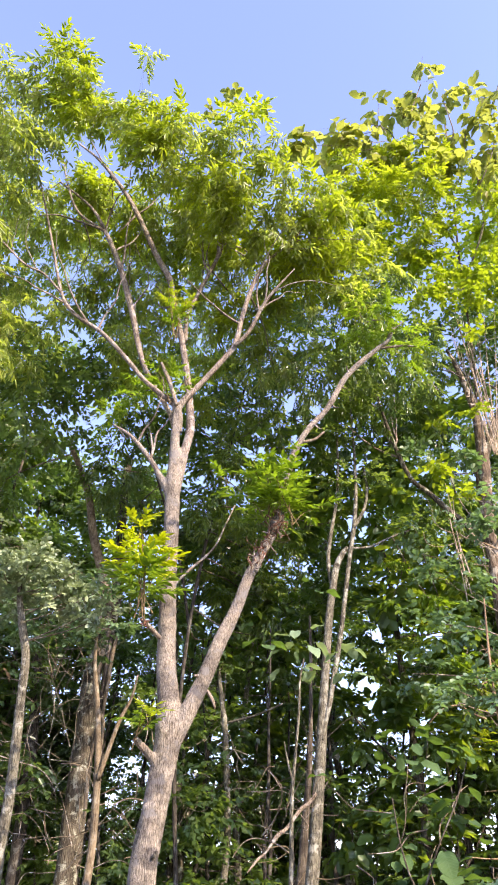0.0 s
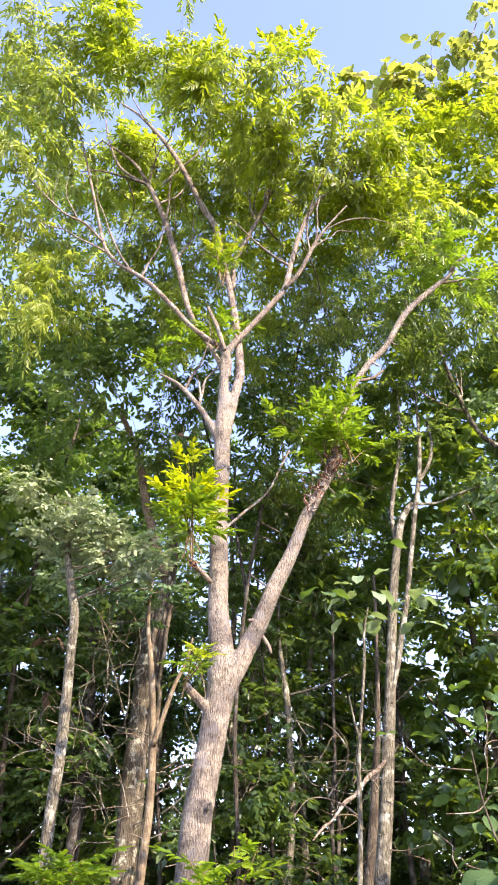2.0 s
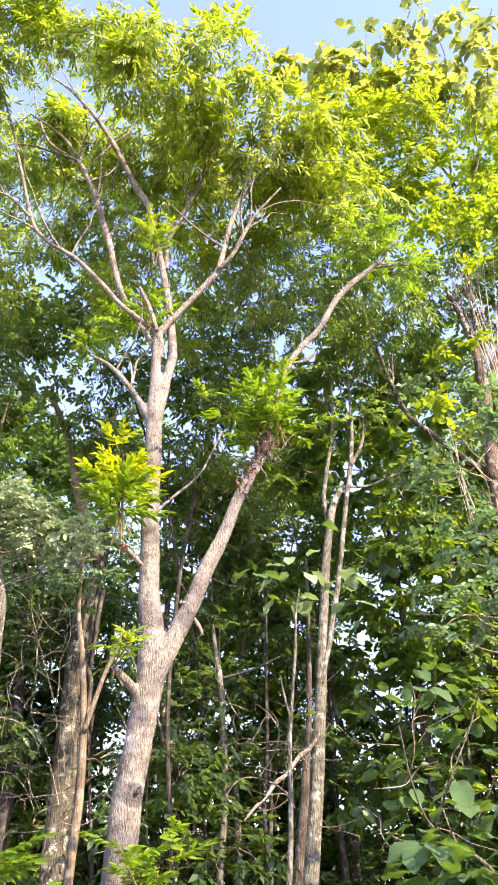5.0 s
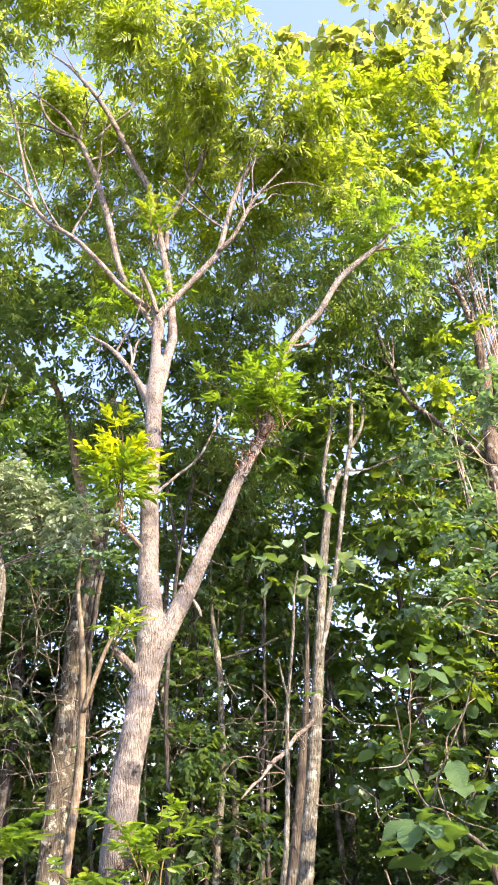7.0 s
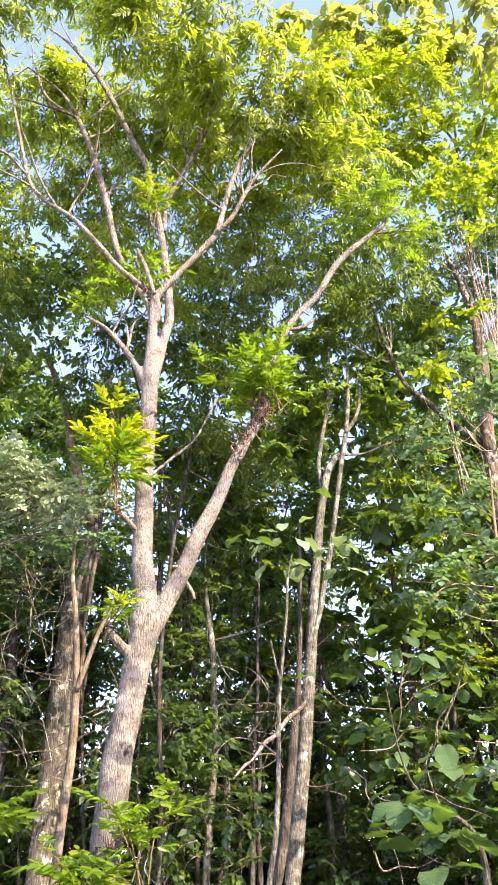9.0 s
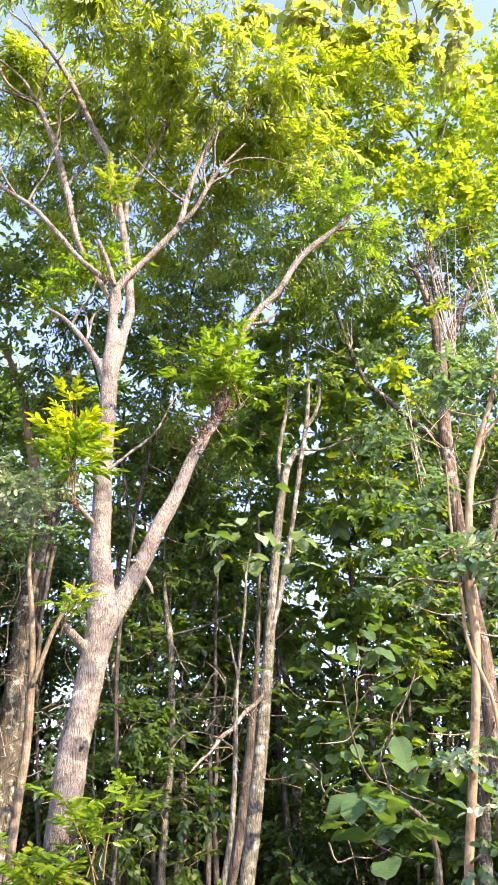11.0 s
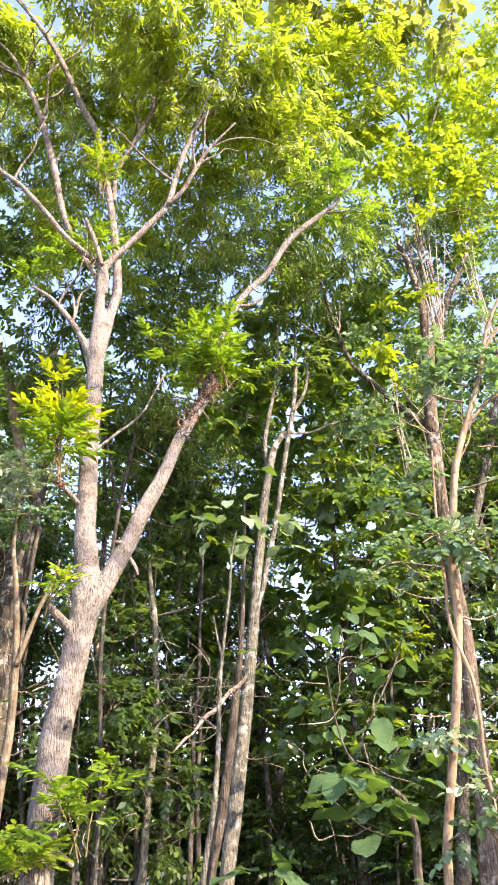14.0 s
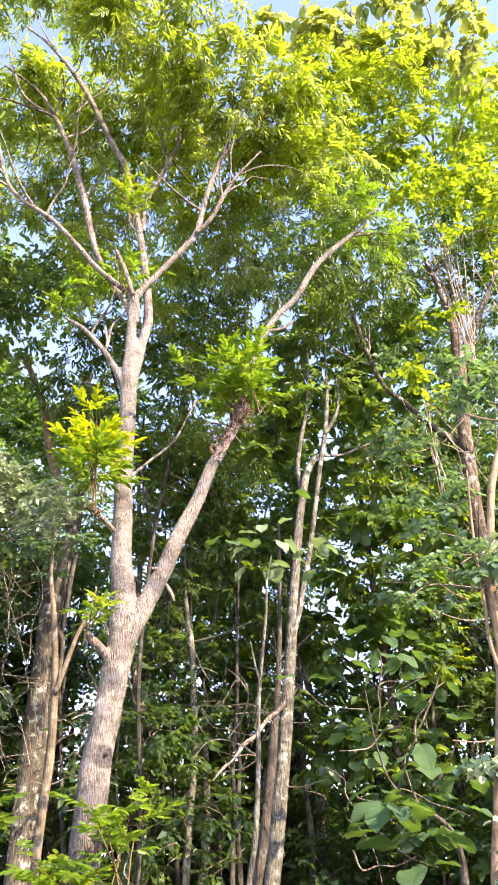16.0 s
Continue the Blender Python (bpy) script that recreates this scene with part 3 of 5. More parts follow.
limb(main, "limb", BARK_LIMB, [(-1.03, 8.38, 7.71, 0.028), (-1.13, 8.34, 7.74, 0.038), (-1.45, 8.30, 8.02, 0.034), (-1.73, 8.25, 8.37, 0.035), (-2.10, 8.21, 8.80, 0.033), (-2.52, 8.17, 9.12, 0.030), (-2.75, 8.13, 9.47, 0.027), (-3.00, 8.08, 10.40, 0.022), (-3.31, 8.04, 11.55, 0.015), (-3.65, 8.00, 12.69, 0.012)])
limb(main, "limb", BARK_LIMB, [(-2.77, 8.10, 9.50, 0.017), (-3.01, 7.93, 9.70, 0.017), (-3.29, 7.77, 9.77, 0.014), (-3.81, 7.60, 10.31, 0.010)])
limb(main, "limb", BARK_LIMB, [(-1.00, 8.50, 7.25, 0.024), (-1.11, 8.60, 7.68, 0.031), (-1.32, 8.65, 8.11, 0.034), (-1.53, 8.59, 8.52, 0.038), (-1.67, 8.63, 9.04, 0.042), (-1.80, 8.68, 9.62, 0.047), (-2.06, 8.72, 10.56, 0.046), (-2.26, 8.77, 11.14, 0.040), (-2.44, 8.81, 11.59, 0.034), (-2.78, 8.86, 12.29, 0.023), (-3.41, 8.90, 13.00, 0.015)])
limb(main, "limb", BARK_LIMB, [(-0.96, 8.70, 9.06, 0.034), (-0.96, 8.75, 9.60, 0.034), (-0.86, 8.80, 10.00, 0.035), (-0.68, 8.85, 10.56, 0.033), (-0.52, 8.90, 11.10, 0.034), (-0.50, 8.95, 11.60, 0.027), (-0.24, 9.00, 12.47, 0.015)])
limb(main, "limb", BARK_LIMB, [(-1.06, 8.25, 6.31, 0.028), (-1.11, 8.32, 6.43, 0.034), (-1.23, 8.39, 6.69, 0.037), (-1.43, 8.46, 7.01, 0.032), (-1.63, 8.53, 7.27, 0.024), (-1.86, 8.60, 7.47, 0.015)])
limb(main, "stub", DEAD, [(-0.98, 8.30, 7.59, 0.024), (-1.10, 8.25, 7.97, 0.028), (-1.22, 8.20, 8.25, 0.021)])
limb(main, "stub", DEAD, [(-0.93, 7.72, 4.18, 0.024), (-1.00, 7.61, 4.23, 0.024), (-1.07, 7.50, 4.27, 0.021)])
limb(main, "stub", DEAD, [(-0.90, 7.66, 2.97, 0.041), (-0.99, 7.58, 3.06, 0.036), (-1.08, 7.50, 3.14, 0.029)])
limb(main, "stub", DEAD, [(-0.46, 7.80, 3.70, 0.021), (-0.41, 7.77, 3.63, 0.021), (-0.36, 7.73, 3.54, 0.018), (-0.34, 7.70, 3.47, 0.010)], label="short broken bare spur")
limb(main, "stub", DEAD, [(-0.46, 7.75, 3.75, 0.018), (-0.50, 7.70, 3.78, 0.016), (-0.55, 7.65, 3.77, 0.013)])
limb(main, "stub", DEAD, [(-0.92, 7.60, 1.29, 0.021), (-0.80, 7.50, 1.25, 0.021), (-0.70, 7.40, 1.18, 0.016)])
limb(main, "stub", BARK_DEEP, [(-0.85, 7.50, 2.15, 0.007), (-0.83, 7.49, 2.16, 0.016), (-0.82, 7.48, 2.18, 0.016), (-0.80, 7.47, 2.20, 0.007)], label="dark scar on the bark")
limb(main, "thorn", DEAD, [(1.24, 8.24, 7.88, 0.014), (1.29, 8.20, 7.81, 0.011), (1.33, 8.15, 7.77, 0.004)])
limb(main, "thorn", DEAD, [(1.08, 8.20, 7.57, 0.014), (1.14, 8.15, 7.45, 0.010), (1.19, 8.10, 7.41, 0.003)])
limb(main, "thorn", DEAD, [(1.38, 8.24, 8.08, 0.014), (1.35, 8.17, 8.11, 0.011), (1.34, 8.10, 8.12, 0.004)])
limb(main, "thorn", DEAD, [(0.84, 8.10, 7.15, 0.014), (0.90, 8.07, 7.06, 0.010), (0.94, 8.05, 7.04, 0.003)])
limb(main, "limb", TWIG, [(-0.84, 7.95, 4.87, 0.015), (-0.66, 8.09, 5.13, 0.015), (-0.42, 8.22, 5.44, 0.013), (-0.28, 8.36, 5.84, 0.011), (-0.18, 8.50, 6.16, 0.009)])
limb(main, "limb", TWIG, [(0.63, 8.10, 6.86, 0.020), (0.84, 8.15, 6.94, 0.017), (0.98, 8.20, 7.09, 0.014)])
limb(main, "limb", TWIG, [(1.86, 8.25, 8.55, 0.019), (2.17, 8.28, 8.62, 0.019), (2.37, 8.30, 8.63, 0.011)])
limb(main, "limb", BARK_LIMB, [(-2.50, 8.82, 11.66, 0.026), (-2.96, 8.70, 11.76, 0.018), (-3.26, 8.60, 11.77, 0.013), (-3.54, 8.50, 11.62, 0.007)])
limb(main, "limb", BARK_LIMB, [(-2.44, 8.81, 11.59, 0.028), (-2.99, 8.85, 12.16, 0.022), (-3.32, 8.90, 13.11, 0.016), (-3.43, 8.90, 13.61, 0.009)])
limb(main, "limb", BARK_LIMB, [(-1.94, 8.82, 12.04, 0.022), (-2.06, 8.78, 11.78, 0.018), (-2.20, 8.75, 11.52, 0.012)])
ramify(main, 6, 14, 4, 1.5, 51)
lobe(main, (-3.88, 7.40, 13.37), 0.66)
lobe(main, (-3.06, 7.20, 13.21), 0.51)
lobe(main, (-4.67, 7.60, 13.28), 0.86)
lobe(main, (-2.30, 7.40, 12.74), 0.50)
lobe(main, (-1.72, 7.30, 12.44), 0.45)
lobe(main, (-1.21, 7.20, 11.65), 0.47)
lobe(main, (-0.62, 7.40, 11.65), 0.44)
lobe(main, (-0.10, 7.60, 12.07), 0.45)
lobe(main, (0.92, 7.80, 11.29), 0.44)
lobe(main, (-1.77, 7.20, 13.86), 0.21)
lobe(main, (-3.88, 7.40, 11.79), 0.62)
lobe(main, (-3.62, 7.60, 12.21), 0.45)
lobe(main, (-2.75, 9.50, 13.05), 0.52)
lobe(main, (-4.13, 10.20, 16.56), 0.38)
lobe(main, (-3.10, 10.20, 16.78), 0.38)
lobe(main, (-1.20, 9.20, 12.75), 0.48)
lobe(main, (-0.67, 8.40, 11.96), 0.52)
lobe(main, (0.08, 8.20, 11.44), 0.50)
lobe(main, (0.71, 8.30, 11.02), 0.50)
lobe(main, (1.37, 8.40, 11.27), 0.46)
lobe(main, (-4.21, 7.40, 10.86), 0.67)
lobe(main, (-2.56, 10.60, 11.31), 0.48)
lobe(main, (-1.66, 10.60, 10.62), 0.46)
lobe(main, (-1.07, 10.60, 11.31), 0.48)
lobe(main, (-1.87, 10.60, 12.20), 0.49)
lobe(main, (-3.01, 10.60, 11.60), 0.48)
lobe(main, (-3.64, 10.60, 13.14), 0.51)
lobe(main, (-1.13, 10.60, 12.81), 0.50)
lobe(main, (-2.12, 10.60, 9.97), 0.40)
lobe(main, (-0.92, 10.80, 9.87), 0.35)
lobe(main, (-4.12, 9.20, 12.64), 0.72)
lobe(main, (-3.44, 9.60, 13.12), 0.70)
lobe(main, (-2.62, 9.80, 13.20), 0.60)
lobe(main, (-1.51, 9.80, 12.88), 0.64)
lobe(main, (-0.54, 9.80, 12.42), 0.63)
lobe(main, (0.29, 9.60, 11.47), 0.55)
lobe(main, (1.08, 9.40, 11.41), 0.49)
lobe(main, (1.70, 9.00, 10.99), 0.43)
lobe(main, (-4.24, 8.60, 10.45), 0.72)
lobe(main, (-3.15, 10.00, 11.88), 0.58)
lobe(main, (-2.44, 10.20, 11.79), 0.53)
lobe(main, (-1.47, 10.20, 11.51), 0.47)
lobe(main, (-0.62, 10.00, 11.31), 0.51)
lobe(main, (0.09, 9.80, 10.58), 0.44)
lobe(main, (1.45, 9.00, 10.09), 0.41)
lobe(main, (-2.08, 10.20, 12.70), 0.55)
lobe(main, (-3.48, 9.00, 9.61), 0.53)
lobe(main, (-4.05, 8.60, 9.03), 0.59)
lobe(main, (-1.97, 10.00, 10.24), 0.39)
lobe(main, (-0.61, 10.20, 10.28), 0.40)
lobe(main, (0.37, 10.00, 9.74), 0.43)
foliage(main, PINNATE, LEAF, 21, 5, 1.0, 0.4, 3, label="feathery deep green crown of hanging leaflets", keep=True, swell=1.3, fill=0.5)
# Lime colour stands for sunlight on this side of the crown.
foliage(main, PINNATE_FLAT, LIME, 15, 5, 1.0, 0.15, 33, label="yellow-green leaves with the sun put into their colour", only=lambda c: c[0] > -3.3 and c[2] > 10.4 and c[1] < 9.9, fill=0.5, swell=1.4)
lobe(main, (1.79, 9.20, 10.27), 0.42)
lobe(main, (2.32, 9.40, 11.03), 0.42)
lobe(main, (1.42, 9.30, 9.59), 0.40)
lobe(main, (2.05, 9.70, 9.66), 0.42)
lobe(main, (2.54, 10.10, 9.53), 0.42)
lobe(main, (2.93, 10.00, 10.18), 0.40)
lobe(main, (1.10, 9.60, 9.23), 0.40)
lobe(main, (2.31, 10.60, 9.35), 0.36)
# Same feathered leaves in the shaded colour.
foliage(main, PINNATE, SHADE, 22, 5, 1.0, 0.4, 37, fill=0.5, swell=1.2)
lobe(main, (0.27, 8.40, 14.51), 0.15)
lobe(main, (-0.27, 8.20, 14.29), 0.14)
lobe(main, (-0.76, 8.00, 13.89), 0.12)
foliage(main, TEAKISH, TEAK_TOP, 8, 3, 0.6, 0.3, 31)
lobe(main, (1.77, 8.50, 9.28), 0.42)
lobe(main, (2.13, 8.50, 8.73), 0.33)
lobe(main, (-1.78, 8.70, 8.08), 0.26)
lobe(main, (-1.93, 8.80, 7.77), 0.23)
lobe(main, (-1.63, 8.80, 8.41), 0.19)
foliage(main, FERNY, FRESH_GREEN, 26, 5, 1.0, 0.2, 4)
lobe(main, (-3.77, 10.40, 9.15), 0.64)
lobe(main, (-4.12, 10.40, 10.14), 0.58)
lobe(main, (-2.82, 10.40, 9.72), 0.38)
lobe(main, (-3.30, 10.60, 16.99), 0.48)
lobe(main, (-3.80, 10.40, 13.80), 0.40)
lobe(main, (-5.25, 10.40, 16.25), 0.46)
lobe(main, (-4.58, 10.40, 13.58), 0.46)
lobe(main, (-5.32, 10.40, 14.88), 0.46)
foliage(main, LEAFY, SHADE, 9, 5, 1.3, 0.25, 41, fill=0.55, swell=1.2)


def sprouts(tree, at, tall, count, mat=SPROUT, seed=1, n=5, spread=0.3, grown=1.0):
    """A tuft of young shoots with feathered leaves, each leaf a part."""
    rng = np.random.default_rng(seed)
    meshes = [quads_mesh("leaf", *f, mat, False) for f in FRESH]
    low = [quads_mesh("leaf", *f, FRESH_GREEN, False) for f in FRESH]
    base = Vector(at)
    for s in range(count):
        lean = Vector((rng.normal(0, spread), rng.normal(0, spread), 1)).normalized()
        h = tall * rng.uniform(0.55, 1.0)
        p0, p1, p2 = base + Vector(rng.normal(0, 0.05, 3)), base + lean * h * 0.5, base + lean * h + Vector((lean.x, lean.y, 0)) * h * 0.25
        v, q = tube(smooth_path([(*p0, 0.006), (*p1, 0.005), (*p2, 0.003)], 3), 6, 0.05, rng)
        shoot = part("shoot", quads_mesh("shoot", v, q, SHOOT), tree)
        for i in range(n):
            f = 0.3 + 0.7 * (i + 0.5) / n
            c = p0.lerp(p1, f * 2) if f < 0.5 else p1.lerp(p2, f * 2 - 1)
            spin = i * 2.4 + s
            way = Vector((math.cos(spin), math.sin(spin), rng.uniform(0.2, 1.0)))
            leaf = part("leaf", (low if i < n * 0.4 else meshes)[i % 3], shoot)
            turned = way.to_track_quat("X", "Z").to_matrix().to_4x4()
            size = grown * rng.uniform(0.6, 0.95) * (0.8 if i == n - 1 else 1)
            leaf.matrix_basis = Matrix.Translation(c) @ turned @ Matrix.Scale(size, 4)


sprouts(main, (-1.08, 7.45, 4.28), 1.15, 8, SPROUT, 1, 7, 0.22, 1.15)
sprouts(main, (-1.73, 6.90, 1.50), 0.27, 6, FRESH_GREEN, 8, 5, 0.5)
sprouts(main, (0.31, 7.85, 5.58), 1.0, 12, FRESH_GREEN, 2, 6, 0.5)
sprouts(main, (0.47, 7.80, 5.59), 0.54, 6, FRESH_GREEN, 12, 4, 0.7)
sprouts(main, (-1.05, 7.45, 3.13), 0.34, 3, LIME, 3, 4, 0.45, 0.7)
sprouts(main, (-1.12, 8.40, 8.85), 1.0, 6, LIME, 4, 7, 0.13, 0.62)
sprouts(main, (-0.65, 7.20, 1.23), 0.79, 4, FRESH_GREEN, 5, 5, 0.4)
sprouts(main, (-1.00, 7.20, 1.19), 0.51, 2, FRESH_GREEN, 55, 4, 0.7)
sprouts(main, (-1.05, 7.10, 1.11), 0.23, 4, LIME, 6, 5, 0.4)
sprouts(main, (-1.08, 8.30, 7.65), 0.69, 4, FRESH_GREEN, 7, 4, 0.5)

# ---- trees on the shaded side ----
grey = thing("tree", -4, 12.9, "slim grey-barked tree with a small leafy crown", "tree")
limb(grey, "trunk", BARK_TEAK, [(-2.82, 9.74, -0.12, 0.100), (-2.82, 9.73, 0.63, 0.071), (-2.82, 9.70, 1.81, 0.065), (-2.82, 9.68, 2.39, 0.067), (-2.80, 9.65, 3.07, 0.064), (-2.84, 9.62, 4.02, 0.057), (-2.86, 9.60, 4.57, 0.056), (-2.95, 9.57, 4.93, 0.053), (-3.06, 9.55, 5.40, 0.036), (-3.08, 9.53, 5.70, 0.016)])
lobe(grey, (-3.25, 9.30, 5.62), 0.32)
lobe(grey, (-2.97, 9.50, 5.83), 0.30)
lobe(grey, (-2.57, 9.40, 5.50), 0.32)
lobe(grey, (-3.14, 9.80, 5.41), 0.30)
lobe(grey, (-2.33, 9.60, 5.31), 0.29)
lobe(grey, (-3.79, 10.00, 6.64), 0.40)
lobe(grey, (-3.08, 9.20, 5.91), 0.27)
lobe(grey, (-2.70, 9.20, 5.74), 0.24)
lobe(grey, (-2.32, 9.20, 5.53), 0.25)
lobe(grey, (-2.95, 9.40, 5.61), 0.24)
lobe(grey, (-1.98, 9.20, 5.26), 0.22)
lobe(grey, (-1.77, 9.30, 5.04), 0.20)
lobe(grey, (-2.45, 9.30, 5.28), 0.23)
lobe(grey, (-2.14, 9.30, 4.98), 0.20)
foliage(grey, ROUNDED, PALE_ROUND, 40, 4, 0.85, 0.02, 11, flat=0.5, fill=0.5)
broad = thing("tree", -3, 13.6, "broad mottled trunk wound with climbing stems", "tree")
limb(broad, "trunk", BARK_GREY, [(-2.88, 13.67, -0.12, 0.274), (-2.88, 13.64, 0.70, 0.194), (-2.86, 13.60, 1.99, 0.177), (-2.83, 13.53, 3.06, 0.185), (-2.79, 13.47, 4.05, 0.174), (-2.77, 13.40, 4.94, 0.161), (-2.72, 13.33, 5.59, 0.145), (-2.56, 13.27, 6.07, 0.128), (-2.45, 13.20, 6.78, 0.111), (-2.44, 13.13, 7.42, 0.103), (-2.46, 13.07, 8.44, 0.085), (-2.43, 13.00, 9.68, 0.067)])
limb(broad, "limb", BARK_TAN, [(-2.44, 12.80, 6.40, 0.069), (-2.69, 12.64, 7.18, 0.080), (-2.83, 12.48, 7.66, 0.077), (-2.97, 12.32, 8.38, 0.064), (-3.19, 12.16, 8.95, 0.056), (-3.35, 12.00, 9.29, 0.038)])
limb(broad, "vine", BARK_TAN, [(-2.41, 12.75, 5.97, 0.037), (-2.48, 12.73, 5.74, 0.041), (-2.52, 12.71, 5.40, 0.041), (-2.55, 12.69, 5.03, 0.036), (-2.48, 12.66, 4.71, 0.035), (-2.35, 12.64, 4.45, 0.030), (-2.34, 12.62, 4.07, 0.030), (-2.36, 12.60, 3.58, 0.025)], label="pale cord of a climber on the bark")
limb(broad, "vine", BARK_TAN, [(-2.28, 12.75, 5.89, 0.032), (-2.33, 12.74, 5.50, 0.036), (-2.34, 12.72, 5.13, 0.036), (-2.37, 12.71, 4.77, 0.031), (-2.38, 12.70, 4.46, 0.026)])
limb(broad, "vine", BARK_BROWN, [(-2.37, 12.80, 5.96, 0.042), (-2.41, 12.78, 5.42, 0.041), (-2.43, 12.76, 4.87, 0.040), (-2.46, 12.74, 4.34, 0.035), (-2.50, 12.72, 3.85, 0.030), (-2.50, 12.70, 3.07, 0.024)])
lobe(broad, (-4.91, 12.00, 10.78), 0.49)
lobe(broad, (-4.10, 12.00, 10.89), 0.49)
lobe(broad, (-5.63, 12.00, 11.68), 0.56)
lobe(broad, (-4.63, 12.00, 9.17), 0.46)
lobe(broad, (-4.18, 11.00, 10.70), 0.87)
lobe(broad, (-4.40, 12.00, 10.30), 0.55)
lobe(broad, (-3.29, 11.50, 10.03), 0.72)
lobe(broad, (-3.06, 12.00, 8.88), 0.40)
lobe(broad, (-4.95, 13.00, 9.09), 0.60)
lobe(broad, (-2.53, 11.00, 10.64), 0.56)
lobe(broad, (-5.09, 11.00, 12.35), 0.98)
lobe(broad, (-2.97, 11.20, 11.05), 0.40)
lobe(broad, (-3.21, 11.60, 10.37), 0.42)
lobe(broad, (-2.52, 11.80, 11.03), 0.36)
lobe(broad, (-2.80, 11.00, 11.60), 0.36)
foliage(broad, LEAFY, SHADE, 11, 5, 1.15, 0.3, 12, fill=0.55, swell=1.15)
forked = thing("tree", -2.4, 11.1, "thin forked stem with pale smooth bark", "tree")
limb(forked, "trunk", BARK_TAN, [(-2.13, 11.06, -0.12, 0.083), (-2.11, 11.06, 0.66, 0.059), (-2.07, 11.05, 1.88, 0.054), (-2.03, 11.04, 2.54, 0.052), (-2.05, 11.04, 3.33, 0.048), (-2.11, 11.03, 3.97, 0.042), (-2.17, 11.02, 4.43, 0.035), (-2.25, 11.01, 4.90, 0.028), (-2.26, 11.01, 5.40, 0.020), (-2.23, 11.00, 5.92, 0.013)])
limb(forked, "limb", BARK_TAN, [(-2.04, 11.00, 3.33, 0.033), (-1.91, 10.95, 3.74, 0.030), (-1.79, 10.90, 4.09, 0.026), (-1.65, 10.85, 4.37, 0.019), (-1.58, 10.80, 4.67, 0.012)])
lobe(forked, (-2.67, 10.90, 5.86), 0.45)
lobe(forked, (-2.12, 10.90, 6.12), 0.33)
lobe(forked, (-3.19, 11.20, 5.56), 0.45)
lobe(forked, (-2.21, 11.00, 5.13), 0.28)
lobe(forked, (-1.79, 11.00, 5.45), 0.24)
lobe(forked, (-3.74, 11.40, 6.02), 0.43)
foliage(forked, ROUNDED, ROUND, 34, 4, 0.95, 0.05, 27, flat=0.6, fill=0.55, swell=1.15)
dark = thing("tree", -4, 14, "brown trunk with deep shade put into its bark", "tree")
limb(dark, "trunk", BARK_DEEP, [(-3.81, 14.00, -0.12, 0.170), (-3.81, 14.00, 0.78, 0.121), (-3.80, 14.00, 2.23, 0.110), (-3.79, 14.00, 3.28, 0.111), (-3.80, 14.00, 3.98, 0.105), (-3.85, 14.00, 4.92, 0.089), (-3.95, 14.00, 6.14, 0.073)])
lobe(dark, (-4.46, 13.00, 6.96), 0.69)
lobe(dark, (-3.74, 14.00, 6.50), 0.62)
lobe(dark, (-4.30, 13.00, 5.43), 0.74)
lobe(dark, (-3.48, 14.00, 5.26), 0.59)
lobe(dark, (-3.81, 12.50, 3.97), 0.50)
lobe(dark, (-2.58, 14.00, 6.27), 0.51)
lobe(dark, (-3.30, 13.00, 3.59), 0.34)
lobe(dark, (-4.03, 14.00, 3.11), 0.54)
lobe(dark, (-3.59, 15.00, 3.42), 0.58)
lobe(dark, (-3.90, 14.50, 2.52), 0.54)
lobe(dark, (-3.02, 15.00, 2.72), 0.47)
lobe(dark, (-4.51, 14.00, 3.79), 0.56)
lobe(dark, (-3.60, 15.00, 2.08), 0.55)
lobe(dark, (-2.91, 15.50, 3.49), 0.45)
lobe(dark, (-4.00, 14.00, 1.88), 0.51)
lobe(dark, (-6.22, 18.00, 6.24), 0.90)
lobe(dark, (-5.13, 18.00, 5.85), 0.88)
lobe(dark, (-4.17, 18.00, 5.23), 0.86)
lobe(dark, (-3.22, 18.00, 5.70), 0.75)
lobe(dark, (-5.57, 18.00, 4.67), 0.85)
lobe(dark, (-4.54, 18.00, 4.32), 0.84)
lobe(dark, (-3.55, 18.00, 3.97), 0.83)
lobe(dark, (-5.70, 18.00, 3.35), 0.81)
lobe(dark, (-4.72, 18.00, 3.04), 0.80)
lobe(dark, (-3.87, 18.00, 2.63), 0.79)
lobe(dark, (-2.76, 18.00, 3.02), 0.68)
lobe(dark, (-5.17, 18.00, 2.24), 0.78)
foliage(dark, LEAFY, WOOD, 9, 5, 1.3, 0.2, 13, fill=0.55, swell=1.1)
slim = thing("tree", -0.6, 13.7, "slender pale sapling trunk with a crooked top", "tree")
limb(slim, "trunk", BARK_TEAK, [(-0.52, 13.70, -0.12, 0.091), (-0.48, 13.70, 0.71, 0.065), (-0.42, 13.70, 2.02, 0.059), (-0.35, 13.70, 2.85, 0.057), (-0.37, 13.70, 3.66, 0.054), (-0.41, 13.70, 4.54, 0.052), (-0.49, 13.70, 5.11, 0.043), (-0.56, 13.70, 5.80, 0.030), (-0.54, 13.70, 6.53, 0.020)])
limb(slim, "limb", BARK_TEAK, [(-0.39, 13.70, 4.67, 0.024), (0.11, 13.55, 4.76, 0.019), (0.58, 13.40, 4.92, 0.014)])


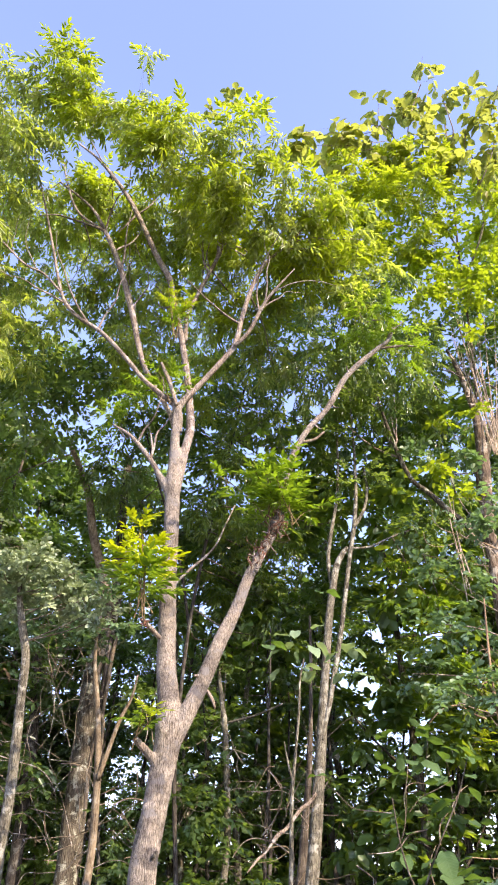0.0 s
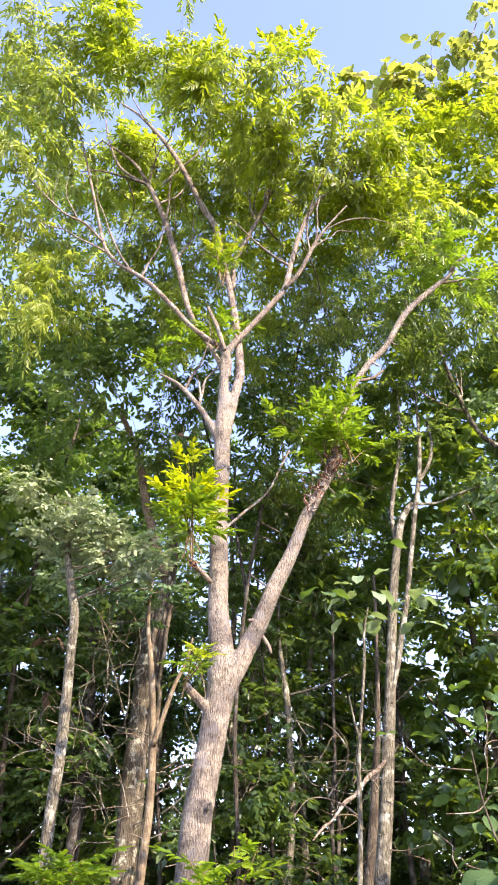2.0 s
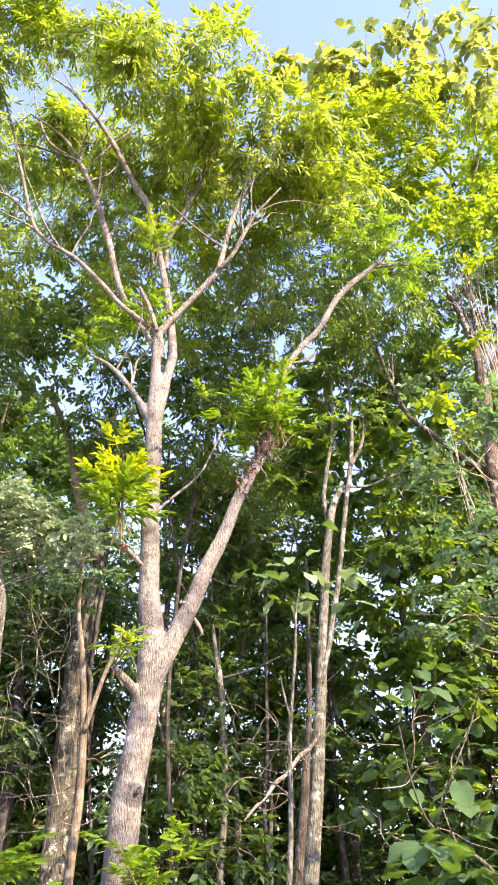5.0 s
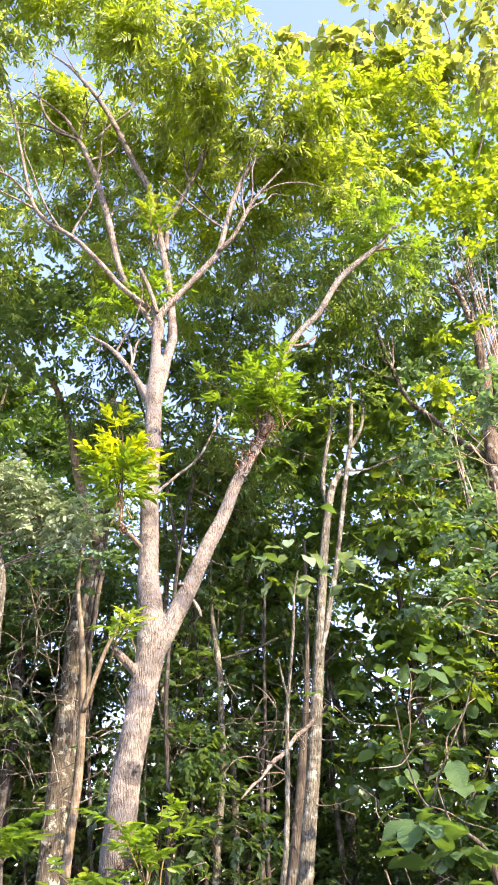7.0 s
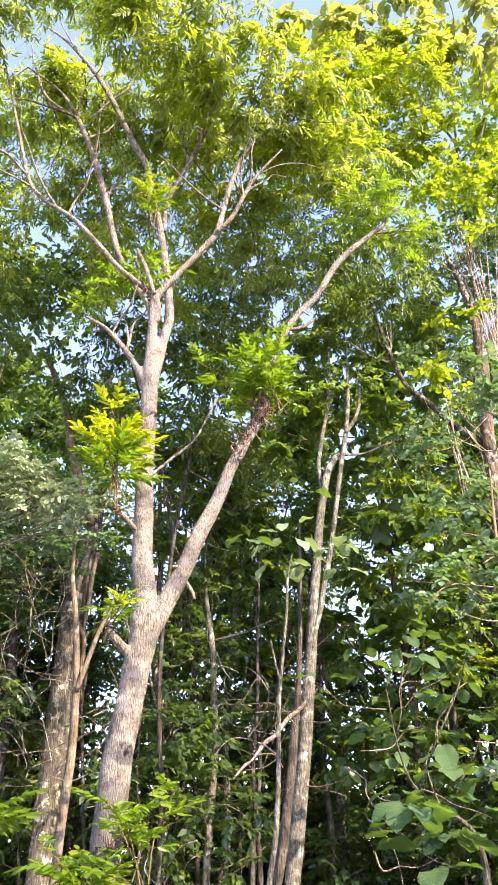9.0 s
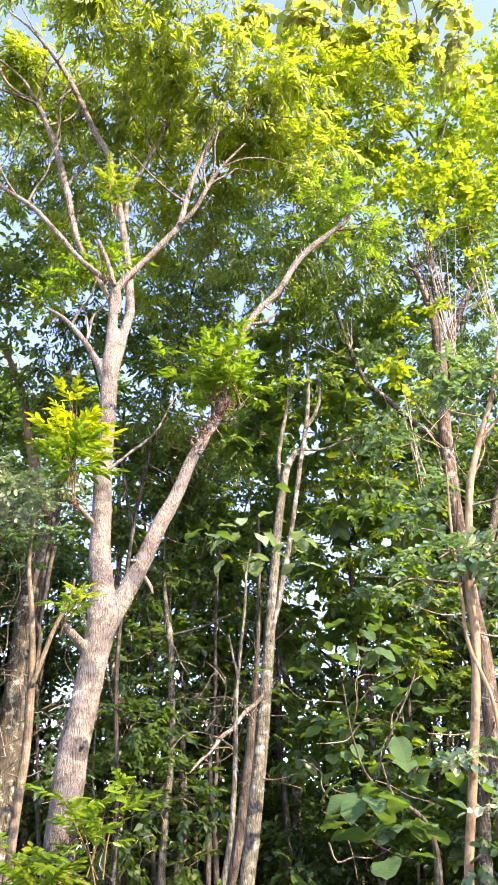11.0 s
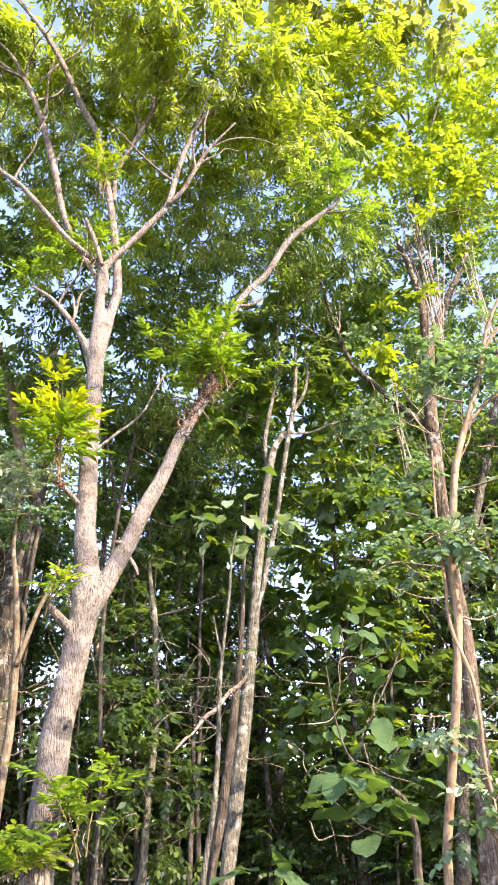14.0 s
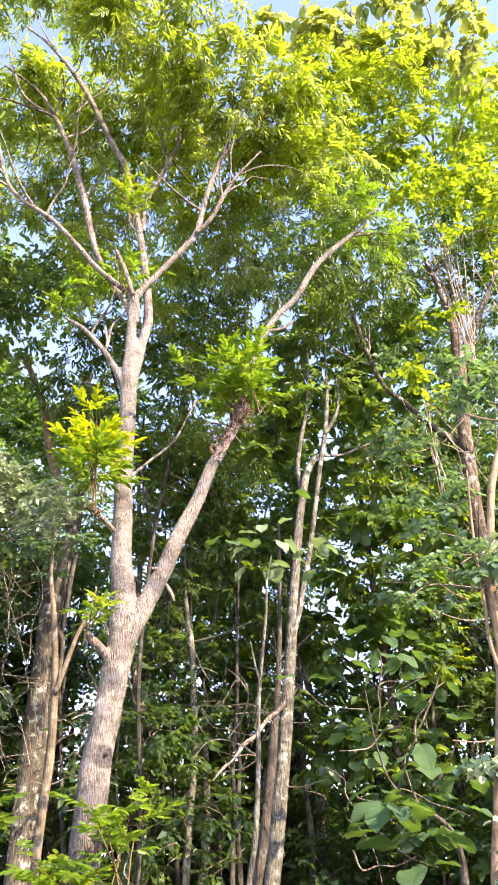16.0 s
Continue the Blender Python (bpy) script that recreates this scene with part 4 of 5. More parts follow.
def tangle(tree, at, r, count, seed=1, mat=TWIG):
    """Bare crooked twigs and climbing stems, each a part."""
    rng = np.random.default_rng(seed)
    for k in range(count):
        p, w = np.array(at) + rng.normal(0, 0.45, 3) * r, rng.normal(0, 1, 3) + (0, 0, 0.5)
        w /= np.linalg.norm(w)
        pts, step, thick = [], r * rng.uniform(0.25, 0.5), rng.uniform(0.004, 0.011)
        for i in range(5):
            pts.append((*p, thick * (1 - 0.16 * i)))
            w = w + rng.normal(0, 0.35, 3)
            w /= np.linalg.norm(w)
            p = p + w * step
        v, q = tube(smooth_path(pts, 3), 5, 0.05, rng)
        part("twig", quads_mesh("twig", v, q, mat), tree)


tangle(main, (0.28, 7.82, 5.49), 0.13, 24, 21, RED_TWIG)
tangle(main, (0.06, 7.79, 5.02), 0.07, 12, 60, RED_TWIG)
tangle(main, (0.14, 7.79, 5.20), 0.07, 12, 61, RED_TWIG)
tangle(main, (0.22, 7.79, 5.36), 0.07, 12, 62, RED_TWIG)
tangle(main, (0.36, 7.79, 5.66), 0.07, 12, 63, RED_TWIG)
tangle(main, (0.15, 7.78, 5.2), 0.11, 18, 22, RED_TWIG)
tangle(main, (-1.06, 7.44, 4.24), 0.05, 9, 23, RED_TWIG)
tangle(main, (-0.97, 7.42, 1.30), 0.16, 26, 24, RED_TWIG)
tangle(main, (-1.08, 7.44, 1.20), 0.12, 16, 25, RED_TWIG)
tangle(broad, (-3.02, 12.20, 4.97), 0.94, 20, 1)
tangle(broad, (-3.40, 12.00, 3.85), 0.80, 16, 2)
tangle(broad, (-2.23, 12.00, 6.25), 0.72, 6, 3)
tangle(forked, (-2.03, 11.20, 2.84), 0.64, 14, 4)
tangle(forked, (-2.96, 11.60, 2.64), 0.65, 12, 5)
tangle(slim, (0.04, 12.50, 3.21), 0.74, 6, 6)
tangle(slim, (-0.54, 12.50, 1.75), 0.69, 6, 7)

# ---- the twin teak ----
teak = thing("tree", 1, 10.7, "leaning teak with twin pale stems and broad leaves", "tree")
limb(teak, "trunk", BARK_TEAK, [(0.52, 10.59, -0.12, 0.135), (0.55, 10.59, 0.35, 0.096), (0.60, 10.60, 1.00, 0.087), (0.70, 10.61, 1.66, 0.090), (0.81, 10.63, 2.44, 0.084), (0.91, 10.64, 3.23, 0.077), (0.99, 10.66, 3.94, 0.069), (1.08, 10.67, 4.71, 0.061), (1.16, 10.68, 5.37, 0.059), (1.25, 10.70, 5.90, 0.056), (1.33, 10.71, 6.27, 0.053), (1.44, 10.73, 6.51, 0.042), (1.53, 10.74, 6.62, 0.033)])
limb(teak, "limb", BARK_TEAK, [(1.25, 10.74, 5.99, 0.028), (1.23, 10.77, 6.24, 0.033), (1.23, 10.80, 6.50, 0.029), (1.27, 10.83, 6.75, 0.030), (1.32, 10.86, 7.01, 0.030), (1.38, 10.88, 7.28, 0.026), (1.44, 10.91, 7.56, 0.026), (1.49, 10.94, 8.00, 0.022), (1.52, 10.97, 8.46, 0.018), (1.53, 11.00, 9.05, 0.009)])
limb(teak, "limb", BARK_TEAK, [(0.98, 10.60, 3.75, 0.022), (1.05, 10.62, 4.04, 0.033), (1.12, 10.63, 4.29, 0.037), (1.19, 10.65, 4.63, 0.038), (1.28, 10.67, 4.99, 0.039), (1.37, 10.68, 5.46, 0.036), (1.45, 10.70, 5.90, 0.036), (1.55, 10.72, 6.46, 0.037), (1.67, 10.73, 7.05, 0.038), (1.74, 10.75, 7.67, 0.031), (1.77, 10.77, 8.32, 0.022), (1.78, 10.78, 8.89, 0.014), (1.78, 10.80, 9.74, 0.010)])
limb(teak, "limb", BARK_TEAK, [(1.65, 10.70, 6.95, 0.030), (1.85, 10.77, 7.32, 0.026), (1.94, 10.83, 7.73, 0.022), (1.92, 10.90, 8.20, 0.018)])
limb(teak, "limb", BARK_TEAK, [(1.50, 10.74, 6.61, 0.021), (1.93, 10.99, 6.76, 0.017), (2.35, 11.25, 7.06, 0.018), (2.88, 11.50, 7.37, 0.014)])
limb(teak, "limb", BARK_BROWN, [(0.30, 11.00, -0.12, 0.090), (0.35, 11.00, 0.35, 0.064), (0.43, 11.00, 0.99, 0.058), (0.55, 11.00, 1.55, 0.058), (0.68, 11.00, 2.33, 0.055), (0.75, 11.00, 2.90, 0.046), (0.82, 11.00, 3.48, 0.037), (0.86, 11.00, 4.04, 0.027), (0.90, 11.00, 4.83, 0.022), (0.92, 11.00, 5.61, 0.017)])
limb(teak, "dead_branch", DEAD, [(0.88, 10.60, 3.12, 0.023), (0.76, 10.51, 2.98, 0.023), (0.63, 10.43, 2.88, 0.026), (0.47, 10.34, 2.68, 0.022), (0.34, 10.26, 2.58, 0.025), (0.20, 10.17, 2.40, 0.012), (0.10, 10.09, 2.32, 0.017), (-0.02, 10.00, 2.18, 0.007)], label="bare broken grey branch")
lobe(teak, (2.55, 12.50, 8.10), 0.86)
lobe(teak, (3.26, 12.50, 6.99), 0.83)
lobe(teak, (3.31, 13.00, 9.69), 0.88)
lobe(teak, (1.75, 12.00, 9.95), 0.62)
lobe(teak, (2.52, 13.00, 6.56), 0.59)
lobe(teak, (3.31, 12.00, 5.84), 0.54)
lobe(teak, (0.79, 13.50, 9.95), 0.79)
lobe(teak, (-0.12, 13.50, 10.47), 0.80)
lobe(teak, (2.48, 12.00, 11.49), 0.77)
lobe(teak, (4.23, 13.00, 10.84), 0.69)
lobe(teak, (3.81, 13.00, 5.53), 0.58)
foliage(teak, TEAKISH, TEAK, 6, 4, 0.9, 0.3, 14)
lobe(teak, (1.52, 10.90, 8.80), 0.20)
lobe(teak, (1.80, 10.90, 9.58), 0.25)
lobe(teak, (1.93, 10.90, 8.09), 0.16)
lobe(teak, (1.44, 10.80, 7.90), 0.14)
lobe(teak, (2.86, 11.40, 7.31), 0.24)
foliage(teak, LEAFY, SHADE, 90, 4, 0.9, 0.3, 44)
behind = thing("tree", 0.4, 12.6, "tall tree with broad dark leaves in shade", "tree")
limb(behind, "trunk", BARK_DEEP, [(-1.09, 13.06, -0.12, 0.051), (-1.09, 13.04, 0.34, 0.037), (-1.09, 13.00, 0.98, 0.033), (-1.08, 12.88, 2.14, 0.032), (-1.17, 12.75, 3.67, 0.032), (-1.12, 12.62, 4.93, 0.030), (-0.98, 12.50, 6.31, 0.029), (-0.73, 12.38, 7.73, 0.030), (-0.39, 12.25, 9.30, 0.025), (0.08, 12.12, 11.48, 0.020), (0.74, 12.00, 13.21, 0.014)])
lobe(behind, (-1.10, 13.40, 12.18), 0.61)
lobe(behind, (-0.62, 13.60, 11.10), 0.59)
lobe(behind, (-1.44, 13.60, 10.83), 0.59)
lobe(behind, (-1.58, 13.40, 11.88), 0.54)
lobe(behind, (-0.02, 13.40, 11.84), 0.60)
lobe(behind, (2.23, 13.20, 11.62), 0.53)
lobe(behind, (1.92, 13.40, 10.46), 0.52)
lobe(behind, (1.54, 13.60, 9.63), 0.56)
lobe(behind, (0.73, 13.00, 12.90), 0.61)
lobe(behind, (2.42, 13.80, 9.21), 0.56)
lobe(behind, (-2.13, 13.80, 10.13), 0.52)
lobe(behind, (-2.76, 13.80, 9.32), 0.56)
lobe(behind, (3.25, 13.60, 10.72), 0.59)
lobe(behind, (2.07, 14.00, 7.58), 0.45)
lobe(behind, (2.15, 14.30, 6.71), 0.42)
lobe(behind, (2.71, 14.40, 5.91), 0.40)
lobe(behind, (1.56, 14.20, 7.07), 0.40)
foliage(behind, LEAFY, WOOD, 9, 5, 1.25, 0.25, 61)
# Fresh green here puts the glow of backlit leaves into the colour.
lobe(behind, (2.52, 11.60, 6.74), 0.27)
lobe(behind, (2.89, 11.60, 6.25), 0.28)
lobe(behind, (2.56, 11.60, 5.58), 0.26)
lobe(behind, (2.91, 11.60, 5.13), 0.25)
lobe(behind, (2.38, 11.80, 6.24), 0.23)
lobe(behind, (2.66, 11.60, 4.78), 0.22)
foliage(behind, LEAFY, FRESH_GREEN, 10, 5, 1.1, 0.25, 62)
limb(behind, "limb", BARK_DEEP, [(-1.02, 12.60, 5.96, 0.029), (-1.27, 12.40, 7.29, 0.027), (-1.75, 12.20, 8.85, 0.022), (-2.15, 12.00, 10.30, 0.016)])
lobe(behind, (3.35, 12.40, 10.33), 0.49)
lobe(behind, (4.99, 12.40, 12.46), 0.47)
lobe(behind, (5.71, 12.60, 10.59), 0.56)
lobe(behind, (4.20, 13.00, 8.68), 0.43)
lobe(behind, (2.73, 12.60, 10.46), 0.50)
lobe(behind, (3.64, 12.20, 11.45), 0.50)
lobe(behind, (6.71, 12.40, 12.55), 0.66)
lobe(behind, (-0.82, 12.00, 7.95), 0.57)
lobe(behind, (-0.16, 12.60, 7.87), 0.59)
lobe(behind, (0.45, 13.00, 7.64), 0.61)
lobe(behind, (-0.35, 11.60, 8.49), 0.57)
lobe(behind, (-0.90, 12.00, 9.59), 0.60)
lobe(behind, (0.20, 11.80, 9.73), 0.60)
lobe(behind, (0.90, 11.60, 10.37), 0.61)
lobe(behind, (-0.23, 12.00, 10.93), 0.64)
lobe(behind, (0.50, 11.60, 11.30), 0.63)
lobe(behind, (1.42, 11.40, 11.16), 0.57)
lobe(behind, (1.41, 11.00, 12.03), 0.57)
lobe(behind, (0.71, 11.40, 12.56), 0.60)
lobe(behind, (-1.90, 12.00, 9.80), 0.60)
lobe(behind, (-2.39, 12.00, 8.81), 0.58)
lobe(behind, (-0.82, 13.00, 6.95), 0.54)
lobe(behind, (-0.04, 13.40, 6.93), 0.61)
lobe(behind, (-2.12, 13.00, 8.52), 0.62)
lobe(behind, (1.95, 11.60, 10.69), 0.52)
lobe(behind, (1.28, 12.60, 9.61), 0.64)
lobe(behind, (-0.69, 12.00, 12.04), 0.66)
lobe(behind, (2.16, 11.00, 12.23), 0.58)
foliage(behind, PINNATE, SHADE, 15, 5, 1.0, 0.25, 24)
lobe(behind, (3.99, 12.40, 12.09), 0.44)
lobe(behind, (4.72, 12.60, 11.86), 0.44)
lobe(behind, (4.38, 12.20, 12.86), 0.45)
lobe(behind, (5.21, 12.40, 12.31), 0.45)
lobe(behind, (5.77, 12.40, 12.82), 0.45)
lobe(behind, (6.31, 12.40, 12.38), 0.47)
lobe(behind, (3.45, 12.00, 12.29), 0.43)
lobe(behind, (5.36, 12.60, 11.29), 0.44)
lobe(behind, (6.29, 12.60, 11.19), 0.46)
lobe(behind, (5.11, 12.20, 13.72), 0.46)
lobe(behind, (6.07, 12.20, 14.30), 0.47)
lobe(behind, (3.21, 11.60, 13.11), 0.41)
lobe(behind, (6.72, 12.20, 13.66), 0.49)
lobe(behind, (-1.82, 11.60, 11.16), 0.41)
lobe(behind, (-1.45, 11.60, 10.05), 0.39)
lobe(behind, (-0.89, 11.80, 9.54), 0.39)
lobe(behind, (-0.43, 11.60, 10.55), 0.40)
lobe(behind, (-2.07, 11.80, 9.58), 0.39)
lobe(behind, (-0.74, 12.00, 8.69), 0.38)
lobe(behind, (-2.51, 11.60, 10.35), 0.42)
foliage(behind, LEAFY, WOOD, 11, 5, 1.2, 0.25, 47)
lobe(behind, (0.76, 13.00, 8.84), 0.63)
lobe(behind, (1.38, 13.00, 8.13), 0.62)
lobe(behind, (2.30, 13.00, 9.66), 0.66)
lobe(behind, (0.28, 14.00, 6.30), 0.62)
lobe(behind, (1.01, 14.00, 7.21), 0.64)
lobe(behind, (-0.64, 14.00, 6.30), 0.61)
lobe(behind, (1.61, 12.50, 10.34), 0.54)
foliage(behind, TEAKISH, TEAK, 6, 4, 0.8, 0.3, 25)

# ---- smooth tree and its neighbours ----
tan = thing("tree", 1.9, 6.2, "slim tree with smooth tan bark and round leaflets", "tree")
limb(tan, "trunk", BARK_SMOOTH, [(1.66, 6.18, -0.12, 0.047), (1.68, 6.19, 0.39, 0.033), (1.72, 6.20, 1.11, 0.030), (1.75, 6.21, 1.31, 0.030), (1.84, 6.21, 1.70, 0.030), (1.94, 6.22, 2.15, 0.031), (2.03, 6.23, 2.62, 0.031), (2.06, 6.23, 3.08, 0.031), (2.13, 6.24, 3.48, 0.029), (2.21, 6.25, 3.87, 0.030), (2.32, 6.25, 4.18, 0.027), (2.44, 6.26, 4.46, 0.023), (2.56, 6.27, 4.74, 0.021), (2.64, 6.27, 5.01, 0.020), (2.73, 6.28, 5.29, 0.017), (2.90, 6.29, 5.62, 0.015), (3.08, 6.29, 5.90, 0.014), (3.44, 6.30, 6.42, 0.008)])
limb(tan, "limb", BARK_SMOOTH, [(2.32, 6.25, 4.21, 0.015), (2.50, 6.23, 4.42, 0.016), (2.71, 6.22, 4.58, 0.012), (2.93, 6.20, 4.68, 0.009)])
limb(tan, "limb", BARK_SMOOTH, [(2.64, 6.28, 5.02, 0.017), (2.77, 6.25, 5.21, 0.015), (2.95, 6.23, 5.39, 0.013), (3.23, 6.20, 5.63, 0.008)])
limb(tan, "limb", BARK_SMOOTH, [(1.97, 6.05, -0.12, 0.023), (1.99, 6.07, 0.39, 0.016), (2.02, 6.10, 1.10, 0.015), (2.04, 6.12, 1.24, 0.015), (2.05, 6.13, 1.46, 0.014), (2.04, 6.15, 1.69, 0.013), (2.06, 6.17, 1.97, 0.014), (2.06, 6.18, 2.22, 0.014), (2.02, 6.20, 2.41, 0.015), (1.98, 6.22, 2.57, 0.015), (1.97, 6.23, 2.74, 0.014), (1.99, 6.25, 2.95, 0.012), (2.00, 6.27, 3.35, 0.011), (2.02, 6.28, 3.64, 0.010), (2.06, 6.30, 4.05, 0.007)])
lobe(tan, (1.72, 6.20, 3.22), 0.14)
lobe(tan, (1.91, 6.10, 3.27), 0.15)
lobe(tan, (2.08, 6.00, 3.19), 0.12)
lobe(tan, (2.30, 6.00, 3.25), 0.16)
lobe(tan, (2.54, 6.20, 4.70), 0.16)
lobe(tan, (2.79, 6.20, 4.76), 0.16)
lobe(tan, (2.14, 6.30, 4.81), 0.15)
lobe(tan, (2.38, 6.20, 4.98), 0.13)
lobe(tan, (1.91, 5.70, 1.51), 0.09)
lobe(tan, (1.97, 5.70, 1.39), 0.11)
lobe(tan, (1.85, 5.80, 1.36), 0.07)
lobe(tan, (1.71, 6.00, 1.92), 0.06)
lobe(tan, (1.78, 6.00, 1.34), 0.05)
lobe(tan, (2.51, 6.00, 3.71), 0.13)
lobe(tan, (1.86, 6.80, 3.92), 0.16)
lobe(tan, (1.81, 6.90, 4.58), 0.15)
lobe(tan, (2.18, 6.20, 1.97), 0.11)
lobe(tan, (2.00, 6.20, 1.83), 0.09)
lobe(tan, (2.41, 6.30, 2.75), 0.14)
lobe(tan, (1.85, 6.40, 3.13), 0.11)
foliage(tan, ROUNDED, ROUND, 84, 4, 0.78, 0.05, 15, fill=0.6, swell=1.25, flat=0.6)
lobe(tan, (2.13, 6.00, 3.28), 0.10)
lobe(tan, (1.69, 6.00, 1.92), 0.06)
lobe(tan, (1.76, 6.00, 1.90), 0.04)
lobe(tan, (1.92, 5.80, 1.49), 0.07)
lobe(tan, (1.86, 5.80, 1.53), 0.05)
lobe(tan, (2.02, 6.00, 3.25), 0.07)
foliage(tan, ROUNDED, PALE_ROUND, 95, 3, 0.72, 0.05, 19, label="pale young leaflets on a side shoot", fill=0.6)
mottled = thing("tree", 4, 11.4, "leaning mottled trunk with a broom of upright shoots", "tree")
limb(mottled, "trunk", BARK_DARK, [(3.78, 11.19, -0.12, 0.208), (3.79, 11.20, 0.31, 0.147), (3.81, 11.20, 0.88, 0.134), (3.88, 11.21, 1.92, 0.117), (3.91, 11.23, 2.73, 0.109), (3.96, 11.25, 3.69, 0.101), (3.93, 11.26, 4.50, 0.098), (3.92, 11.28, 5.37, 0.098), (3.95, 11.29, 6.31, 0.098), (3.99, 11.31, 7.23, 0.101), (4.10, 11.32, 8.33, 0.102), (4.15, 11.34, 8.93, 0.092), (4.16, 11.35, 9.55, 0.069), (4.08, 11.37, 10.20, 0.052), (4.01, 11.38, 10.61, 0.045), (3.87, 11.40, 11.16, 0.028)])
limb(mottled, "limb", BARK_GREY, [(4.16, 11.40, 8.62, 0.087), (4.35, 11.40, 9.10, 0.084), (4.54, 11.40, 9.48, 0.080), (4.73, 11.40, 9.87, 0.061), (5.00, 11.40, 10.40, 0.047), (5.35, 11.40, 11.24, 0.027)])
limb(mottled, "limb", BARK_GREY, [(3.97, 11.40, 7.12, 0.059), (3.52, 11.37, 7.46, 0.055), (3.09, 11.33, 7.92, 0.042), (2.82, 11.30, 8.17, 0.037), (2.62, 11.27, 8.71, 0.038), (2.43, 11.23, 9.51, 0.029), (2.32, 11.20, 10.10, 0.020)])
ramify(mottled, 0, 3, 5, 1.6, 52)
lobe(mottled, (3.66, 10.40, 7.40), 0.30)
lobe(mottled, (3.43, 10.40, 6.33), 0.33)
lobe(mottled, (3.58, 10.20, 5.53), 0.31)
lobe(mottled, (4.22, 10.40, 7.31), 0.34)
lobe(mottled, (3.13, 10.60, 5.88), 0.37)
lobe(mottled, (2.72, 10.80, 5.43), 0.36)
lobe(mottled, (3.36, 10.40, 4.94), 0.34)
lobe(mottled, (3.03, 10.60, 7.20), 0.34)
lobe(mottled, (2.71, 11.00, 6.63), 0.30)
lobe(mottled, (4.63, 10.60, 8.30), 0.36)
lobe(mottled, (3.92, 10.80, 11.14), 0.46)
lobe(mottled, (3.08, 11.00, 8.53), 0.42)
lobe(mottled, (3.65, 11.00, 8.55), 0.42)
lobe(mottled, (5.45, 11.00, 10.47), 0.51)
lobe(mottled, (2.37, 11.00, 4.75), 0.36)
lobe(mottled, (2.97, 11.00, 4.34), 0.35)
foliage(mottled, ROUNDED, ROUND, 9, 4, 1.15, 0.05, 16, fill=0.6, swell=1.2, flat=0.7)
lobe(mottled, (4.03, 10.50, 12.70), 0.79)
lobe(mottled, (5.20, 10.50, 13.90), 0.83)
lobe(mottled, (6.27, 10.50, 15.38), 0.87)
lobe(mottled, (5.31, 10.80, 11.94), 0.58)
lobe(mottled, (3.40, 10.50, 11.78), 0.51)
lobe(mottled, (3.06, 10.50, 12.63), 0.47)
lobe(mottled, (5.87, 10.20, 12.64), 0.68)
lobe(mottled, (2.82, 10.60, 13.34), 0.48)
lobe(mottled, (5.16, 11.00, 15.79), 0.66)
lobe(mottled, (3.99, 10.20, 11.36), 0.44)
lobe(mottled, (4.63, 10.20, 12.25), 0.51)
lobe(mottled, (5.79, 11.00, 14.89), 0.50)
lobe(mottled, (5.82, 11.00, 13.24), 0.55)
lobe(mottled, (4.94, 11.20, 13.11), 0.40)
lobe(mottled, (4.75, 11.20, 14.23), 0.40)
lobe(mottled, (6.45, 11.00, 16.58), 0.50)
lobe(mottled, (5.45, 11.20, 12.08), 0.45)
lobe(mottled, (5.52, 11.20, 16.23), 0.40)
lobe(mottled, (3.16, 10.20, 7.65), 0.22)
lobe(mottled, (2.92, 10.20, 7.84), 0.18)
lobe(mottled, (3.22, 10.20, 7.24), 0.20)
lobe(mottled, (2.90, 10.20, 10.54), 0.22)
lobe(mottled, (4.74, 10.20, 11.13), 0.24)
lobe(mottled, (4.49, 10.20, 11.39), 0.20)
lobe(mottled, (3.11, 10.20, 8.70), 0.18)
lobe(mottled, (3.69, 10.20, 8.71), 0.17)
lobe(mottled, (4.18, 10.20, 10.39), 0.22)
lobe(mottled, (2.86, 10.20, 9.73), 0.18)
lobe(mottled, (4.65, 10.20, 9.78), 0.17)
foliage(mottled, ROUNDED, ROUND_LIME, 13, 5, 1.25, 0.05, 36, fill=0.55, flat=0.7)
lobe(mottled, (3.10, 9.80, 14.57), 0.53)
lobe(mottled, (3.31, 9.80, 13.45), 0.51)
lobe(mottled, (2.42, 9.60, 13.26), 0.50)
lobe(mottled, (4.03, 10.00, 14.62), 0.44)
lobe(mottled, (1.96, 9.60, 12.18), 0.48)
lobe(mottled, (1.64, 9.60, 13.80), 0.51)
foliage(mottled, PINNATE_FLAT, LIME, 22, 5, 1.05, 0.1, 17)


def broom(tree, at, tall, count, lean, seed=1):
    """Thin upright shoots side by side, each a part."""
    rng = np.random.default_rng(seed)
    for k in range(count):
        b = Vector(at) + Vector((rng.normal(0, 0.04), rng.normal(0, 0.04), rng.uniform(-0.35, 0.1)))
        tip = b + Vector((lean + rng.normal(0, 0.055), rng.normal(0, 0.08), 1)) * tall * rng.uniform(0.7, 1.1)
        mid = b.lerp(tip, 0.5) + Vector(rng.normal(0, 0.035, 3))
        v, q = tube(smooth_path([(*b, 0.01), (*mid, 0.008), (*tip, 0.004)], 4), 6, 0.04, rng)
        part("shoot", quads_mesh("shoot", v, q, PALE_SHOOT), tree)


broom(mottled, (4.25, 10.95, 8.77), 3.3, 16, -0.045, 1)
broom(mottled, (5.04, 10.9, 8.65), 2.5, 6, -0.03, 2)
broom(mottled, (3.23, 10.60, 5.97), 1.63, 4, -0.04, 3)
back = thing("tree", 4.6, 13, "pale grey trunk half hidden by leaves", "tree")
